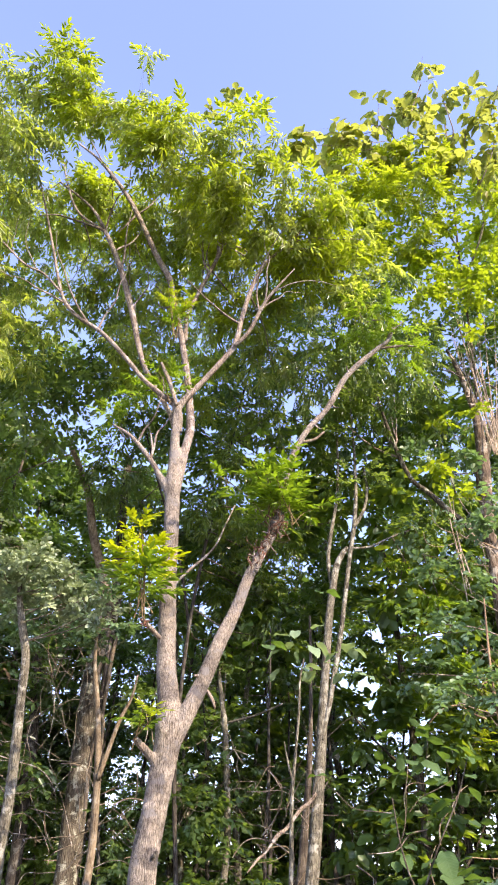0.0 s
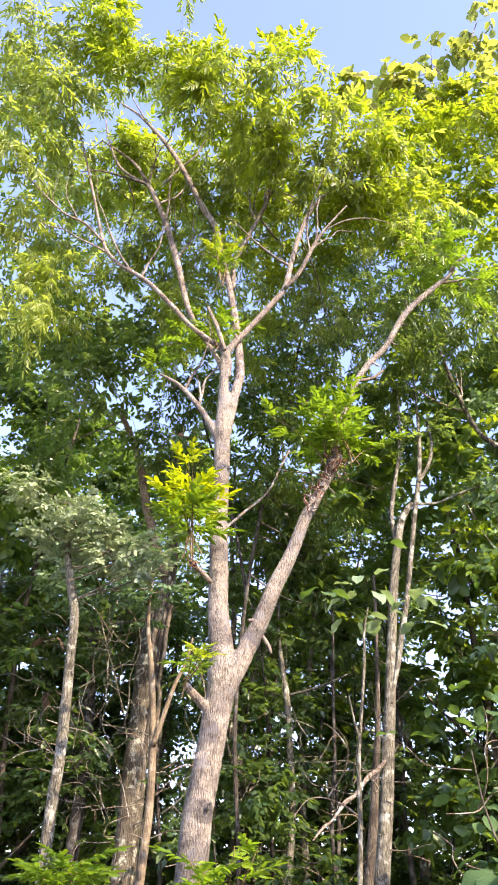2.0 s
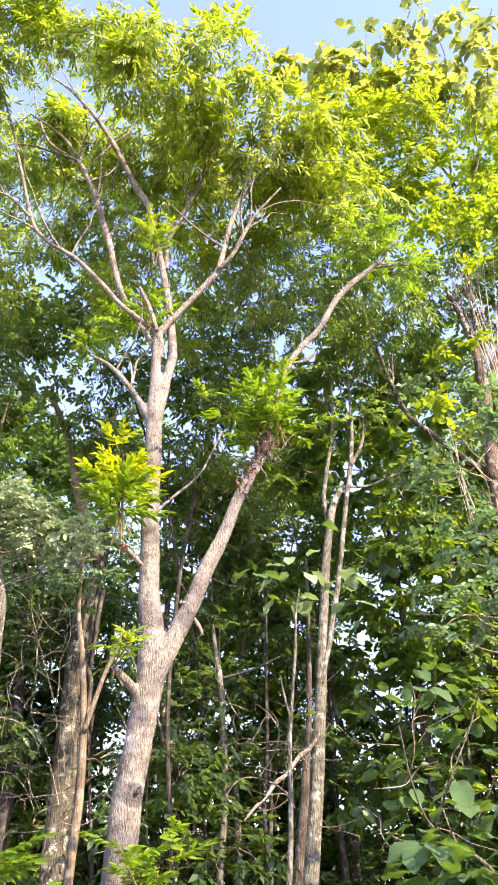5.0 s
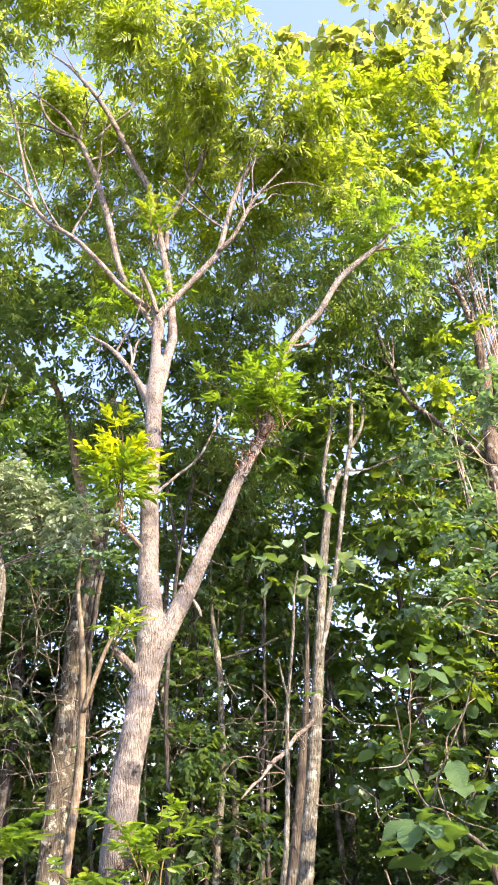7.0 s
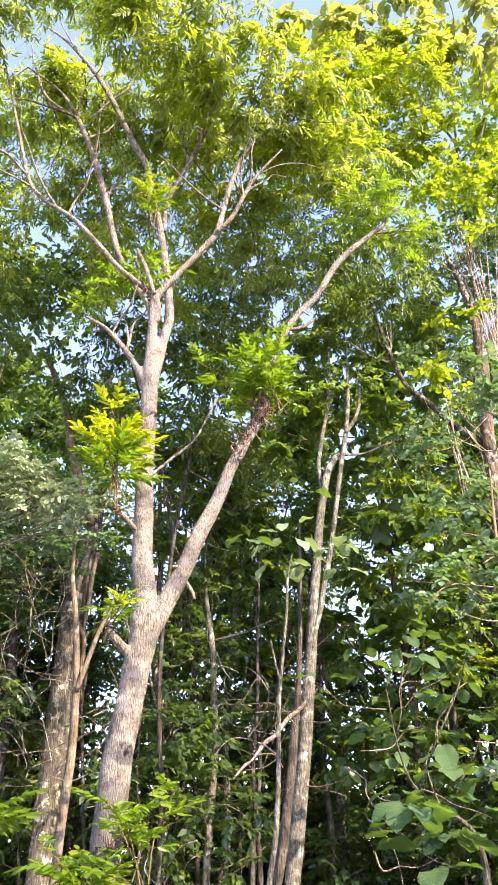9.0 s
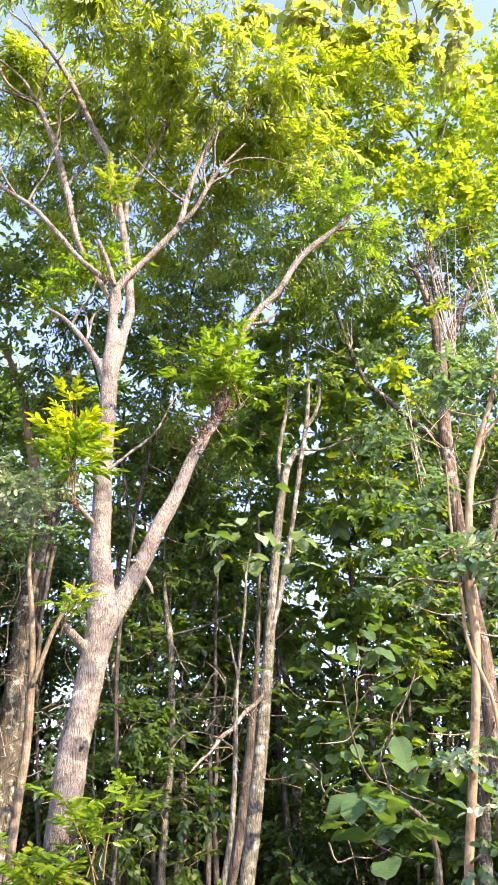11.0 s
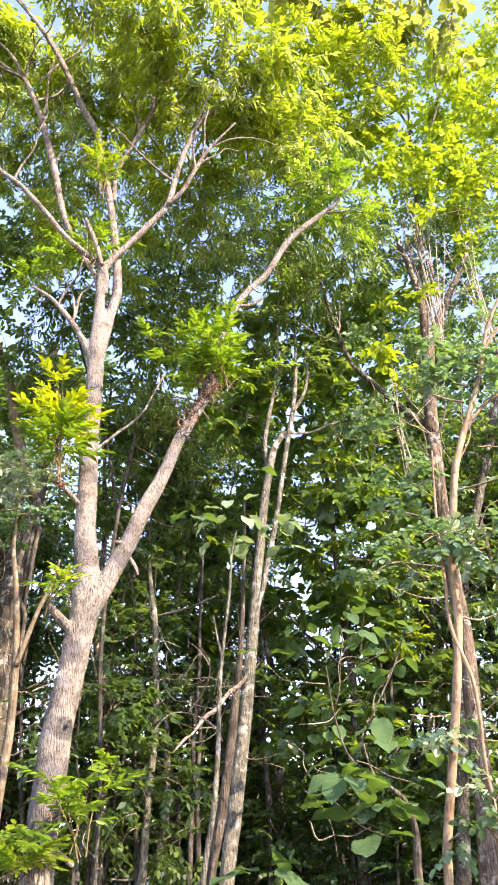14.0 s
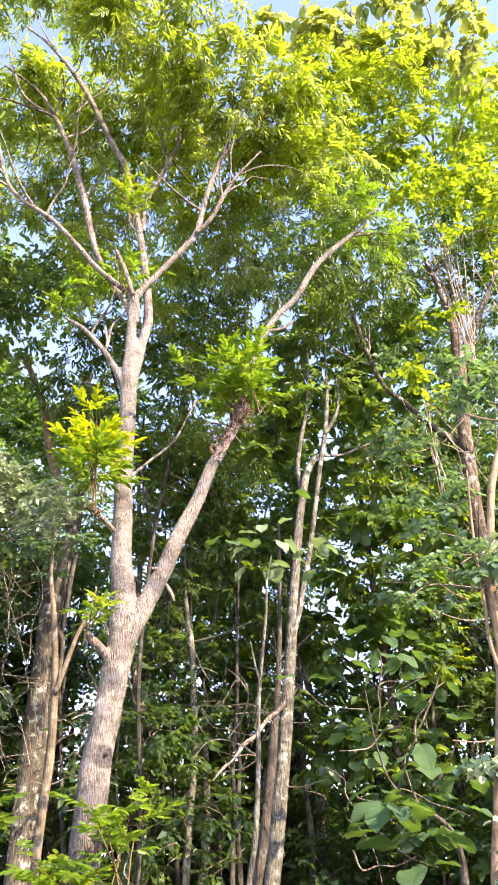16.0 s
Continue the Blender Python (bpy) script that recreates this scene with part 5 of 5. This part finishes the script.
limb(back, "trunk", BARK_GREY, [(3.92, 13.00, -0.12, 0.130), (4.18, 13.00, 1.60, 0.092), (4.64, 13.00, 4.56, 0.084), (4.98, 13.00, 5.74, 0.073), (5.28, 13.00, 6.59, 0.076), (5.60, 13.00, 7.50, 0.078), (5.89, 13.00, 8.47, 0.070), (6.21, 13.00, 9.79, 0.051)])
lobe(back, (5.15, 13.00, 7.73), 0.63)
lobe(back, (6.03, 13.00, 7.75), 0.63)
lobe(back, (6.49, 13.50, 10.43), 0.71)
lobe(back, (5.36, 13.00, 12.09), 0.72)
lobe(back, (4.61, 12.00, 4.73), 0.52)
lobe(back, (3.62, 12.00, 4.73), 0.43)
lobe(back, (2.83, 13.00, 5.53), 0.48)
lobe(back, (5.33, 12.00, 5.19), 0.63)
lobe(back, (3.72, 13.40, 2.46), 0.48)
lobe(back, (4.51, 13.60, 2.47), 0.49)
lobe(back, (4.88, 13.20, 2.02), 0.47)
lobe(back, (3.49, 13.60, 1.69), 0.43)
lobe(back, (4.17, 13.60, 1.44), 0.47)
lobe(back, (4.64, 13.40, 1.05), 0.46)
lobe(back, (3.56, 13.60, 0.87), 0.42)
lobe(back, (6.04, 13.00, 15.95), 0.60)
lobe(back, (6.59, 13.00, 14.34), 0.70)
lobe(back, (5.80, 13.00, 12.63), 0.60)
lobe(back, (5.51, 13.00, 14.11), 0.50)
lobe(back, (7.33, 13.00, 17.02), 0.60)
lobe(back, (4.98, 12.60, 14.87), 0.40)
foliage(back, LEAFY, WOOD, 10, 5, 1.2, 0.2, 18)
# Lime colour stands for light coming through leaves that front trees shade.
lobe(back, (3.38, 14.60, 5.64), 0.34)
lobe(back, (4.03, 14.80, 5.21), 0.34)
lobe(back, (3.55, 14.80, 4.74), 0.30)
lobe(back, (4.47, 14.60, 5.64), 0.32)
lobe(back, (3.24, 14.60, 6.55), 0.30)
lobe(back, (2.91, 14.60, 7.88), 0.28)
lobe(back, (4.11, 15.00, 4.57), 0.30)
lobe(back, (3.86, 14.40, 7.55), 0.28)
lobe(back, (5.78, 14.00, 7.39), 0.30)
lobe(back, (2.77, 15.00, 5.33), 0.28)
lobe(back, (3.50, 14.40, 8.70), 0.28)
foliage(back, LEAFY, LIME, 26, 4, 0.8, 0.2, 64, label="yellow-green leaves deep in the wood, backlight put into their colour")
top = thing("tree", 4, 11, "tall teak crown of broad yellow-green leaves", "tree")
limb(top, "trunk", BARK_DARK, [(4.57, 13.46, -0.12, 0.166), (4.57, 13.44, 0.27, 0.118), (4.58, 13.40, 0.78, 0.107), (4.59, 13.21, 2.03, 0.103), (4.55, 13.03, 2.98, 0.096), (4.54, 12.85, 4.06, 0.090), (4.43, 12.66, 4.93, 0.092), (4.34, 12.48, 5.84, 0.089), (4.31, 12.29, 6.80, 0.087), (4.28, 12.11, 7.69, 0.083), (4.33, 12.3, 8.74, 0.06), (4.53, 12.3, 10.13, 0.03), (4.61, 12.0, 11.92, 0.026), (4.55, 11.6, 13.59, 0.025), (4.58, 11.19, 15.61, 0.024), (4.73, 11.00, 18.34, 0.019)])
limb(top, "limb", BARK_TEAK, [(4.39, 11.00, 12.69, 0.022), (4.88, 10.72, 13.98, 0.022), (4.86, 10.44, 14.97, 0.017), (5.25, 10.16, 15.68, 0.017), (5.20, 9.88, 16.36, 0.017), (5.50, 9.60, 17.29, 0.012)])
limb(top, "limb", BARK_TEAK, [(4.40, 11.00, 13.47, 0.022), (3.96, 10.72, 14.24, 0.022), (3.84, 10.44, 15.05, 0.017), (3.27, 10.16, 15.47, 0.017), (3.00, 9.88, 15.91, 0.011), (2.55, 9.60, 15.77, 0.011)])
limb(top, "limb", BARK_LIMB, [(3.50, 10.40, 14.79, 0.016), (3.24, 9.90, 14.69, 0.014), (2.94, 9.50, 14.83, 0.013), (2.66, 9.30, 15.28, 0.011)])
limb(top, "limb", BARK_LIMB, [(3.59, 10.20, 14.90, 0.016), (3.88, 9.80, 15.06, 0.014), (4.15, 9.50, 15.20, 0.013), (4.08, 9.30, 15.54, 0.011), (4.04, 9.30, 16.09, 0.010)])
limb(top, "limb", BARK_LIMB, [(4.78, 10.40, 14.26, 0.016), (4.65, 9.90, 14.83, 0.014), (4.39, 9.60, 15.10, 0.013), (4.53, 9.30, 15.47, 0.011)])
limb(top, "limb", BARK_LIMB, [(3.32, 10.00, 14.82, 0.016), (3.27, 9.60, 15.38, 0.014), (3.36, 9.40, 15.85, 0.013), (3.64, 9.30, 16.69, 0.011)])
limb(top, "limb", BARK_LIMB, [(4.66, 10.00, 14.28, 0.013), (4.87, 9.70, 14.69, 0.012), (4.97, 9.50, 15.05, 0.010)])
lobe(top, (3.02, 9.40, 13.69), 0.54)
lobe(top, (2.14, 9.80, 12.88), 0.48)
lobe(top, (3.24, 10.00, 12.79), 0.54)
lobe(top, (1.63, 9.20, 14.36), 0.33)
lobe(top, (0.83, 8.80, 13.97), 0.32)
lobe(top, (2.74, 9.40, 16.24), 0.26)
lobe(top, (2.45, 9.40, 15.28), 0.26)
lobe(top, (3.66, 9.40, 16.96), 0.25)
lobe(top, (3.16, 9.40, 15.75), 0.24)
lobe(top, (4.06, 9.40, 16.34), 0.26)
lobe(top, (4.10, 9.40, 15.18), 0.24)
lobe(top, (3.47, 9.40, 15.18), 0.26)
lobe(top, (4.96, 9.40, 16.55), 0.26)
lobe(top, (4.65, 9.40, 15.37), 0.22)
lobe(top, (4.86, 9.40, 14.82), 0.26)
lobe(top, (4.14, 9.40, 14.28), 0.28)
lobe(top, (2.77, 9.40, 14.46), 0.30)
lobe(top, (1.80, 9.40, 14.94), 0.22)
lobe(top, (1.50, 9.40, 15.31), 0.12)
lobe(top, (2.18, 9.40, 14.03), 0.26)
lobe(top, (3.41, 9.40, 14.20), 0.28)
lobe(top, (4.78, 9.40, 13.86), 0.28)
lobe(top, (3.80, 9.40, 17.82), 0.12)
foliage(top, PINNATE_FLAT, LIME, 16, 5, 1.0, 0.1, 20, only=lambda c: c[2] < 13.7, keep=True)
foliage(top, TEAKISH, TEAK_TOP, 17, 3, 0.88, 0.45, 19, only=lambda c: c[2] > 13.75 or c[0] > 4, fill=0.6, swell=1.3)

# ---- broad-leaved saplings ----
def big_leaf(length, width, droop, seed):
    """One broad leaf with a wavy edge and a short stalk, along x."""
    rng = np.random.default_rng(seed)
    nu, nv, v = 10, 6, []
    for i in range(nu + 1):
        s = i / nu
        half = width / 2 * max(0.02, math.sin(math.pi * min(1, s ** 1.2 * 0.985 + 0.005)) ** 0.62) * (1 + 0.07 * math.sin(17 * s + seed))
        for k in range(nv + 1):
            c = k / nv * 2 - 1
            wave = 0.018 * math.sin(11 * s + 2.5 * c + seed * 1.7) * c * c
            v.append((0.06 + s * length, c * half, -droop * length * s * s + abs(c) * half * 0.16 + wave + rng.normal(0, 0.0015)))
    w = nv + 1
    q = [(i * w + k, (i + 1) * w + k, (i + 1) * w + k + 1, i * w + k + 1) for i in range(nu) for k in range(nv)]
    at = len(v)
    v += [(-0.02, -0.004, 0.01), (-0.02, 0.004, 0.01), (0.07, 0.003, 0), (0.07, -0.003, 0)]
    q.append((at, at + 3, at + 2, at + 1))
    return np.array(v), np.array(q)


def veined_material(name, dark, mid, bright, glow, share):
    """Broad leaf blade with paler midrib and side veins."""
    m = leaf_material(name, dark, mid, bright, glow, share, 0.82, 1.3)
    n, l = m.node_tree.nodes, m.node_tree.links
    co, sep = n.new("ShaderNodeTexCoord"), n.new("ShaderNodeSeparateXYZ")
    l.new(co.outputs["Object"], sep.inputs[0])

    def calc(op, a, b):
        k = n.new("ShaderNodeMath")
        k.operation = op
        for slot, val in zip(k.inputs, (a, b)):
            if isinstance(val, (int, float)):
                slot.default_value = val
            else:
                l.new(val, slot)
        return k.outputs[0]

    side = calc("ABSOLUTE", sep.outputs["Y"], 0)
    run = calc("SUBTRACT", sep.outputs["X"], calc("MULTIPLY", side, 0.75))
    ribs = calc("POWER", calc("ABSOLUTE", calc("SINE", calc("MULTIPLY", run, 78.0), 0), 0), 14.0)
    mid_rib = calc("LESS_THAN", side, 0.0035)
    vein = calc("MINIMUM", calc("ADD", calc("MULTIPLY", ribs, 0.6), mid_rib), 1.0)
    p = next(k for k in n if k.type == "BSDF_PRINCIPLED")
    face = p.inputs["Base Color"].links[0].from_socket
    mix = n.new("ShaderNodeMixRGB")
    mix.inputs[2].default_value = (0.14, 0.22, 0.09, 1)
    l.new(calc("MULTIPLY", vein, 0.35), mix.inputs[0])
    l.new(face, mix.inputs[1])
    l.new(mix.outputs[0], p.inputs["Base Color"])
    bump = n.new("ShaderNodeBump")
    bump.inputs["Strength"].default_value, bump.inputs["Distance"].default_value = 0.6, 0.006
    l.new(vein, bump.inputs["Height"])
    l.new(bump.outputs[0], p.inputs["Normal"])
    return m


BROWN_LEAF = veined_material("withered_leaf", (0.06, 0.032, 0.02), (0.1, 0.058, 0.036), (0.15, 0.095, 0.06), (0.16, 0.09, 0.05), 0.2)
VEINED = veined_material("veined_broad_leaf", (0.022, 0.058, 0.02), (0.04, 0.096, 0.03), (0.07, 0.134, 0.038), (0.2, 0.36, 0.04), 0.34)
BIG = [quads_mesh("leaf", *big_leaf(0.38, 0.27, d, k), VEINED) for k, d in enumerate((0.15, 0.3, 0.5, 0.25))]


PALE_VEINED = veined_material("pale_broad_leaf", (0.09, 0.15, 0.09), (0.15, 0.235, 0.135), (0.22, 0.31, 0.17), (0.38, 0.54, 0.16), 0.32)
BIG_PALE = [quads_mesh("leaf", *big_leaf(0.36, 0.24, d, 20 + k), PALE_VEINED) for k, d in enumerate((0.15, 0.35, 0.5))]
BIG_BROWN = [quads_mesh("leaf", *big_leaf(0.34, 0.2, d, 9 + k), BROWN_LEAF) for k, d in enumerate((0.5, 0.8))]


def rosette(tree, at, r, count, seed=1, size=1.0, kinds=BIG):
    """Broad leaves round the end of a branch, each a part."""
    rng = np.random.default_rng(seed)
    for i in range(count):
        spin = i * 2.4 + rng.normal(0, 0.3)
        way = Vector((math.cos(spin), math.sin(spin), rng.uniform(-0.45, 0.3)))
        off = Vector((math.cos(spin) * r * rng.uniform(0, 0.8), math.sin(spin) * r * rng.uniform(0, 0.8), r * rng.uniform(-0.8, 0.8)))
        leaf = part("leaf", kinds[rng.integers(0, len(kinds))], tree, "withered brown leaf" if kinds is BIG_BROWN else "")
        leaf.matrix_basis = Matrix.Translation(Vector(at) + off - tree.location) @ way.to_track_quat("X", "Z").to_matrix().to_4x4() @ Matrix.Rotation(rng.normal(0, 0.28), 4, "X") @ Matrix.Scale(size * rng.uniform(0.55, 0.95), 4)


young = thing("sapling", 0.6, 8.6, "thin teak sapling with a few broad pale leaves", "sapling")
limb(young, "stem", BARK_TEAK, [(0.21, 8.96, -0.12, 0.043), (0.24, 8.94, 0.37, 0.031), (0.30, 8.90, 1.07, 0.028), (0.39, 8.84, 1.60, 0.026), (0.43, 8.79, 2.18, 0.024), (0.45, 8.73, 2.75, 0.020), (0.49, 8.67, 3.12, 0.017), (0.55, 8.61, 3.63, 0.015), (0.57, 8.56, 3.97, 0.012), (0.62, 8.50, 4.20, 0.009)])
limb(young, "limb", BARK_TEAK, [(0.47, 8.70, 2.93, 0.011), (0.42, 8.65, 3.12, 0.011), (0.38, 8.60, 3.33, 0.006)])
rosette(young, (0.55, 8.50, 4.23), 0.37, 12, 1, 0.7, BIG_PALE)
rosette(young, (1.09, 8.50, 4.30), 0.13, 4, 2, 0.75, BIG_PALE)
rosette(young, (1.14, 8.50, 4.05), 0.13, 3, 22, 0.75, BIG_PALE)
rosette(young, (0.81, 8.50, 4.14), 0.11, 2, 23, 0.7, BIG_PALE)
rosette(young, (0.15, 8.50, 4.36), 0.13, 3, 21, 0.8)
shrub = thing("sapling", 2.3, 8, "teak sapling with large drooping green leaves", "sapling")
limb(shrub, "stem", BARK_BROWN, [(2.01, 8.07, -0.12, 0.054), (2.02, 8.04, 0.36, 0.038), (2.03, 8.00, 1.04, 0.035), (2.04, 7.97, 1.32, 0.028), (1.97, 7.93, 1.57, 0.019), (1.74, 7.90, 1.75, 0.014), (1.51, 7.87, 1.92, 0.010), (1.40, 7.83, 2.24, 0.007), (1.35, 7.80, 2.66, 0.005)])
limb(shrub, "limb", BARK_BROWN, [(1.56, 7.90, 1.88, 0.010), (1.75, 7.93, 2.25, 0.007), (2.01, 7.97, 2.69, 0.008), (2.17, 8.00, 3.06, 0.005)])
rosette(shrub, (1.39, 7.60, 1.73), 0.23, 10, 43, 0.9)
rosette(shrub, (1.80, 7.60, 1.64), 0.23, 9, 44, 0.9)
rosette(shrub, (1.62, 7.70, 1.45), 0.18, 4, 5)
rosette(shrub, (1.63, 8.20, 3.22), 0.27, 10, 6, 0.62)
rosette(shrub, (1.26, 8.40, 3.05), 0.28, 7, 7, 0.55)
rosette(shrub, (2.09, 8.20, 2.84), 0.32, 11, 8, 0.62)
rosette(shrub, (1.72, 8.60, 2.65), 0.33, 11, 9, 0.62)
rosette(shrub, (2.24, 8.20, 2.32), 0.31, 10, 10, 0.62)
rosette(shrub, (1.73, 7.40, 1.08), 0.11, 2, 11, 0.8)
rosette(shrub, (1.79, 8.00, 2.02), 0.30, 10, 13, 0.8)
rosette(shrub, (1.47, 8.60, 2.34), 0.33, 11, 14, 0.62)
rosette(shrub, (2.35, 8.40, 1.86), 0.31, 7, 15, 0.8)
rosette(shrub, (2.05, 8.80, 3.25), 0.36, 11, 16, 0.62)
rosette(shrub, (0.75, 7.80, 1.16), 0.13, 5, 12)

rosette(broad, (-4.15, 12.40, 5.20), 0.16, 2, 31, 1.0, BIG_BROWN)
rosette(broad, (-4.07, 12.40, 4.37), 0.14, 2, 32, 1.0, BIG_BROWN)
rosette(young, (0.91, 8.80, 2.99), 0.06, 2, 34, 0.75)
rosette(young, (0.87, 9.40, 5.44), 0.15, 3, 35, 0.6)
tangle(broad, (-2.75, 11.60, 4.3), 0.7, 12, 14, BARK_GREY)
tangle(broad, (-3.25, 11.20, 3.2), 0.7, 12, 15, BARK_GREY)
tangle(mottled, (3.6, 10.4, 6.6), 0.6, 9, 16, PALE_SHOOT)
tangle(mottled, (3.4, 10.2, 9.4), 0.7, 9, 17, PALE_SHOOT)
tangle(teak, (0.85, 10.4, 3.3), 0.5, 6, 71, BARK_BROWN)
tangle(teak, (0.7, 10.5, 2.3), 0.5, 5, 72, BARK_TAN)
tangle(slim, (-0.3, 13.2, 3.6), 0.6, 8, 73, BARK_TEAK)
tangle(shrub, (1.78, 8.40, 2.56), 0.49, 8, 8)
tangle(shrub, (1.46, 8.80, 1.81), 0.48, 7, 9)
tangle(young, (0.41, 9.20, 2.66), 0.53, 8, 10)
tangle(tan, (2.29, 6.60, 3.29), 0.41, 8, 11, BARK_SMOOTH)
tangle(tan, (2.66, 6.60, 4.32), 0.44, 6, 12, BARK_SMOOTH)
tangle(tan, (2.25, 6.60, 2.21), 0.37, 6, 13, BARK_SMOOTH)

# ---- the wood behind ----
def wood_tree(seed, tall, templates, mat, bark, low):
    rng = np.random.default_rng(seed)
    t = thing("tree", 0, 0, "slender woodland tree with leaves darkened for deep shade", "tree", "trees of the wood behind")
    pts, x, y, thick = [], 0.0, 0.0, rng.uniform(0.05, 0.11)
    for i in range(7):
        pts.append((x, y, -0.1 + tall * i / 6, thick * (1 - 0.13 * i)))
        x, y = x + rng.normal(0, 0.14), y + rng.normal(0, 0.14)
    limb(t, "trunk", bark, pts, sides=8)
    for i in range(2):
        h = rng.uniform(0.25, 0.6) * tall
        b = np.array(pts[int(h / tall * 6)][:3])
        a = rng.uniform(0, 6.28)
        o = np.array((math.cos(a), math.sin(a), 1.3)) * rng.uniform(1.2, 2.2)
        limb(t, "limb", bark, [(*b, 0.03), (*(b + o * 0.5 + rng.normal(0, 0.15, 3)), 0.022), (*(b + o), 0.01)], sides=6)
    for i in range(17):
        h = tall * (low + (1 - low) * ((i + rng.uniform()) / 17) ** 1.25)
        a, off = rng.uniform(0, 6.28), rng.uniform(0.3, 1.7)
        lobe(t, (math.cos(a) * off, math.sin(a) * off, h), rng.uniform(0.45, 0.95))
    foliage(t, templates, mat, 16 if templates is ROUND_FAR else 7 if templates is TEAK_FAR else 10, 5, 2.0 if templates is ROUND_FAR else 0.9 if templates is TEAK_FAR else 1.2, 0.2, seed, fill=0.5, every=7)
    return t


kinds = [wood_tree(100 + k, 9.4 + 1.25 * (k % 4), (LEAFY_FAR, LEAFY_FAR, TEAK_FAR, ROUND_FAR)[k % 4], (WOOD, WOOD, TEAK, WOOD)[k % 4], (BARK_BROWN, BARK_GREY, BARK_TEAK)[k % 3], (0.15, 0.03, 0.1, 0.3)[k % 4]) for k in range(8)]
rng = np.random.default_rng(5)
spots = []
for row in range(5):
    for k in range(11):
        y = 14.8 + row * 2.2 + rng.uniform(-0.9, 0.9)
        spots.append((((k - 5) * 1.2 + rng.uniform(-0.5, 0.5)) * (0.1 * y + 0.3), y))
# Trees at the wood's sides; the unseen right-hand row is added for shade.
spots += [(9.6, 12.5), (8.6, 15.0), (11.5, 10.0), (11.0, 16.0), (-7.5, 11.0), (-8.5, 14.0)]
for i, (x, y) in enumerate(spots):
    place = pose(x, y, 0, 0, 0, rng.uniform(0, 360))
    if i < len(kinds):
        kinds[i].matrix_basis = place
    else:
        copy_thing(kinds[int(rng.integers(0, len(kinds)))], place)
# Low trees out of view, added to keep the lower right in shade.
for i, (x, y) in enumerate([(6.9, 4.4), (7.6, 8.4), (9.2, 9.8), (8.6, 6.6)]):
    copy_thing(kinds[(0, 1, 4, 5)[i]], pose(x, y, 0, 0, 0, 70 * i) @ Matrix.Diagonal((0.85, 0.85, 0.62, 1)))


def bush(seed, tall, templates, mat, shoots, size):
    rng = np.random.default_rng(seed)
    t = thing("bush", 0, 0, "low leafy bush of the undergrowth in shade", "bush", "bushes of the undergrowth")
    for k in range(5):
        a = k * 1.26 + rng.uniform(0, 0.8)
        o = np.array((math.cos(a) * 0.5, math.sin(a) * 0.5, tall * rng.uniform(0.6, 0.95)))
        limb(t, "stem", TWIG, [(0, 0, -0.05, 0.018), (*(o * (0.35, 0.35, 0.5)), 0.013), (*o, 0.005)], sides=6)
        lobe(t, o, rng.uniform(0.4, 0.65))
        lobe(t, o * (1.5, 1.5, 0.5), rng.uniform(0.35, 0.6))
    foliage(t, templates, mat, shoots, 5, size, 0.2, seed, fill=0.5, every=7)
    return t


kinds = [bush(300 + k, (1.5, 2.1, 2.6, 3.6)[k], (LEAFY, ROUND_FAR, LEAFY, LEAFY_FAR)[k], WOOD, (14, 24, 12, 9)[k], (0.62, 1.0, 0.62, 1.35)[k]) for k in range(4)]
rng = np.random.default_rng(9)
for i in range(60):
    y = 14.6 + 13 * (i / 60) + rng.uniform(-0.8, 0.8)
    x = rng.uniform(-0.46, 0.46) * y
    y += 2.0 if x < -0.15 * y else 0
    place = pose(x, y, 0, 0, 0, rng.uniform(0, 360))
    if i < 4:
        kinds[i].matrix_basis = place if i < 3 else pose(1.5, 24, 0)
    else:
        copy_thing(kinds[int(rng.integers(0, 3)) if y < 20 else 3], place)


def pole(seed, tall, thick, bark):
    """A thin crooked young stem with a few bare twigs and a small tuft of leaves."""
    rng = np.random.default_rng(seed)
    t = thing("sapling", 0, 0, "thin bare-stemmed sapling standing in the shaded wood", "sapling", "thin stems in the wood")
    pts, x, y = [], 0.0, 0.0
    for i in range(8):
        pts.append((x, y, -0.1 + tall * i / 7, thick * (1 - 0.11 * i)))
        x, y = x + rng.normal(0.02, 0.05), y + rng.normal(0, 0.05)
    limb(t, "stem", bark, pts, sides=8)
    for k in range(5):
        b = np.array(pts[int(rng.integers(2, 7))][:3])
        a = rng.uniform(0, 6.28)
        o = np.array((math.cos(a), math.sin(a), rng.uniform(-0.2, 1.2))) * rng.uniform(0.3, 0.9)
        limb(t, "twig", TWIG, [(*b, 0.011), (*(b + o * 0.5 + rng.normal(0, 0.08, 3)), 0.008), (*(b + o), 0.004)], sides=5)
        lobe(t, b + o, rng.uniform(0.16, 0.3))
    foliage(t, LEAFY, WOOD, 16, 4, 0.6, 0.2, seed, fill=0.5)
    return t


kinds = [pole(400 + k, (5.5, 6.5, 4.6, 7.0, 5.0)[k], (0.035, 0.05, 0.026, 0.06, 0.03)[k], (BARK_TEAK, BARK_DEEP, BARK_TAN, BARK_DEEP, BARK_GREY)[k]) for k in range(5)]
rng = np.random.default_rng(12)
for i in range(46):
    y = rng.uniform(13.6, 18.5)
    place = pose(((i * 7 % 46) / 45 - 0.47) * 0.66 * y + rng.uniform(-0.25, 0.25), y, 0, rng.normal(0, 2.5), rng.normal(2, 4), rng.uniform(0, 360))
    if i < 5:
        kinds[i].matrix_basis = place
    else:
        copy_thing(kinds[int(rng.integers(0, 5)) if i < 30 else 1 + 2 * (i % 2)], place)
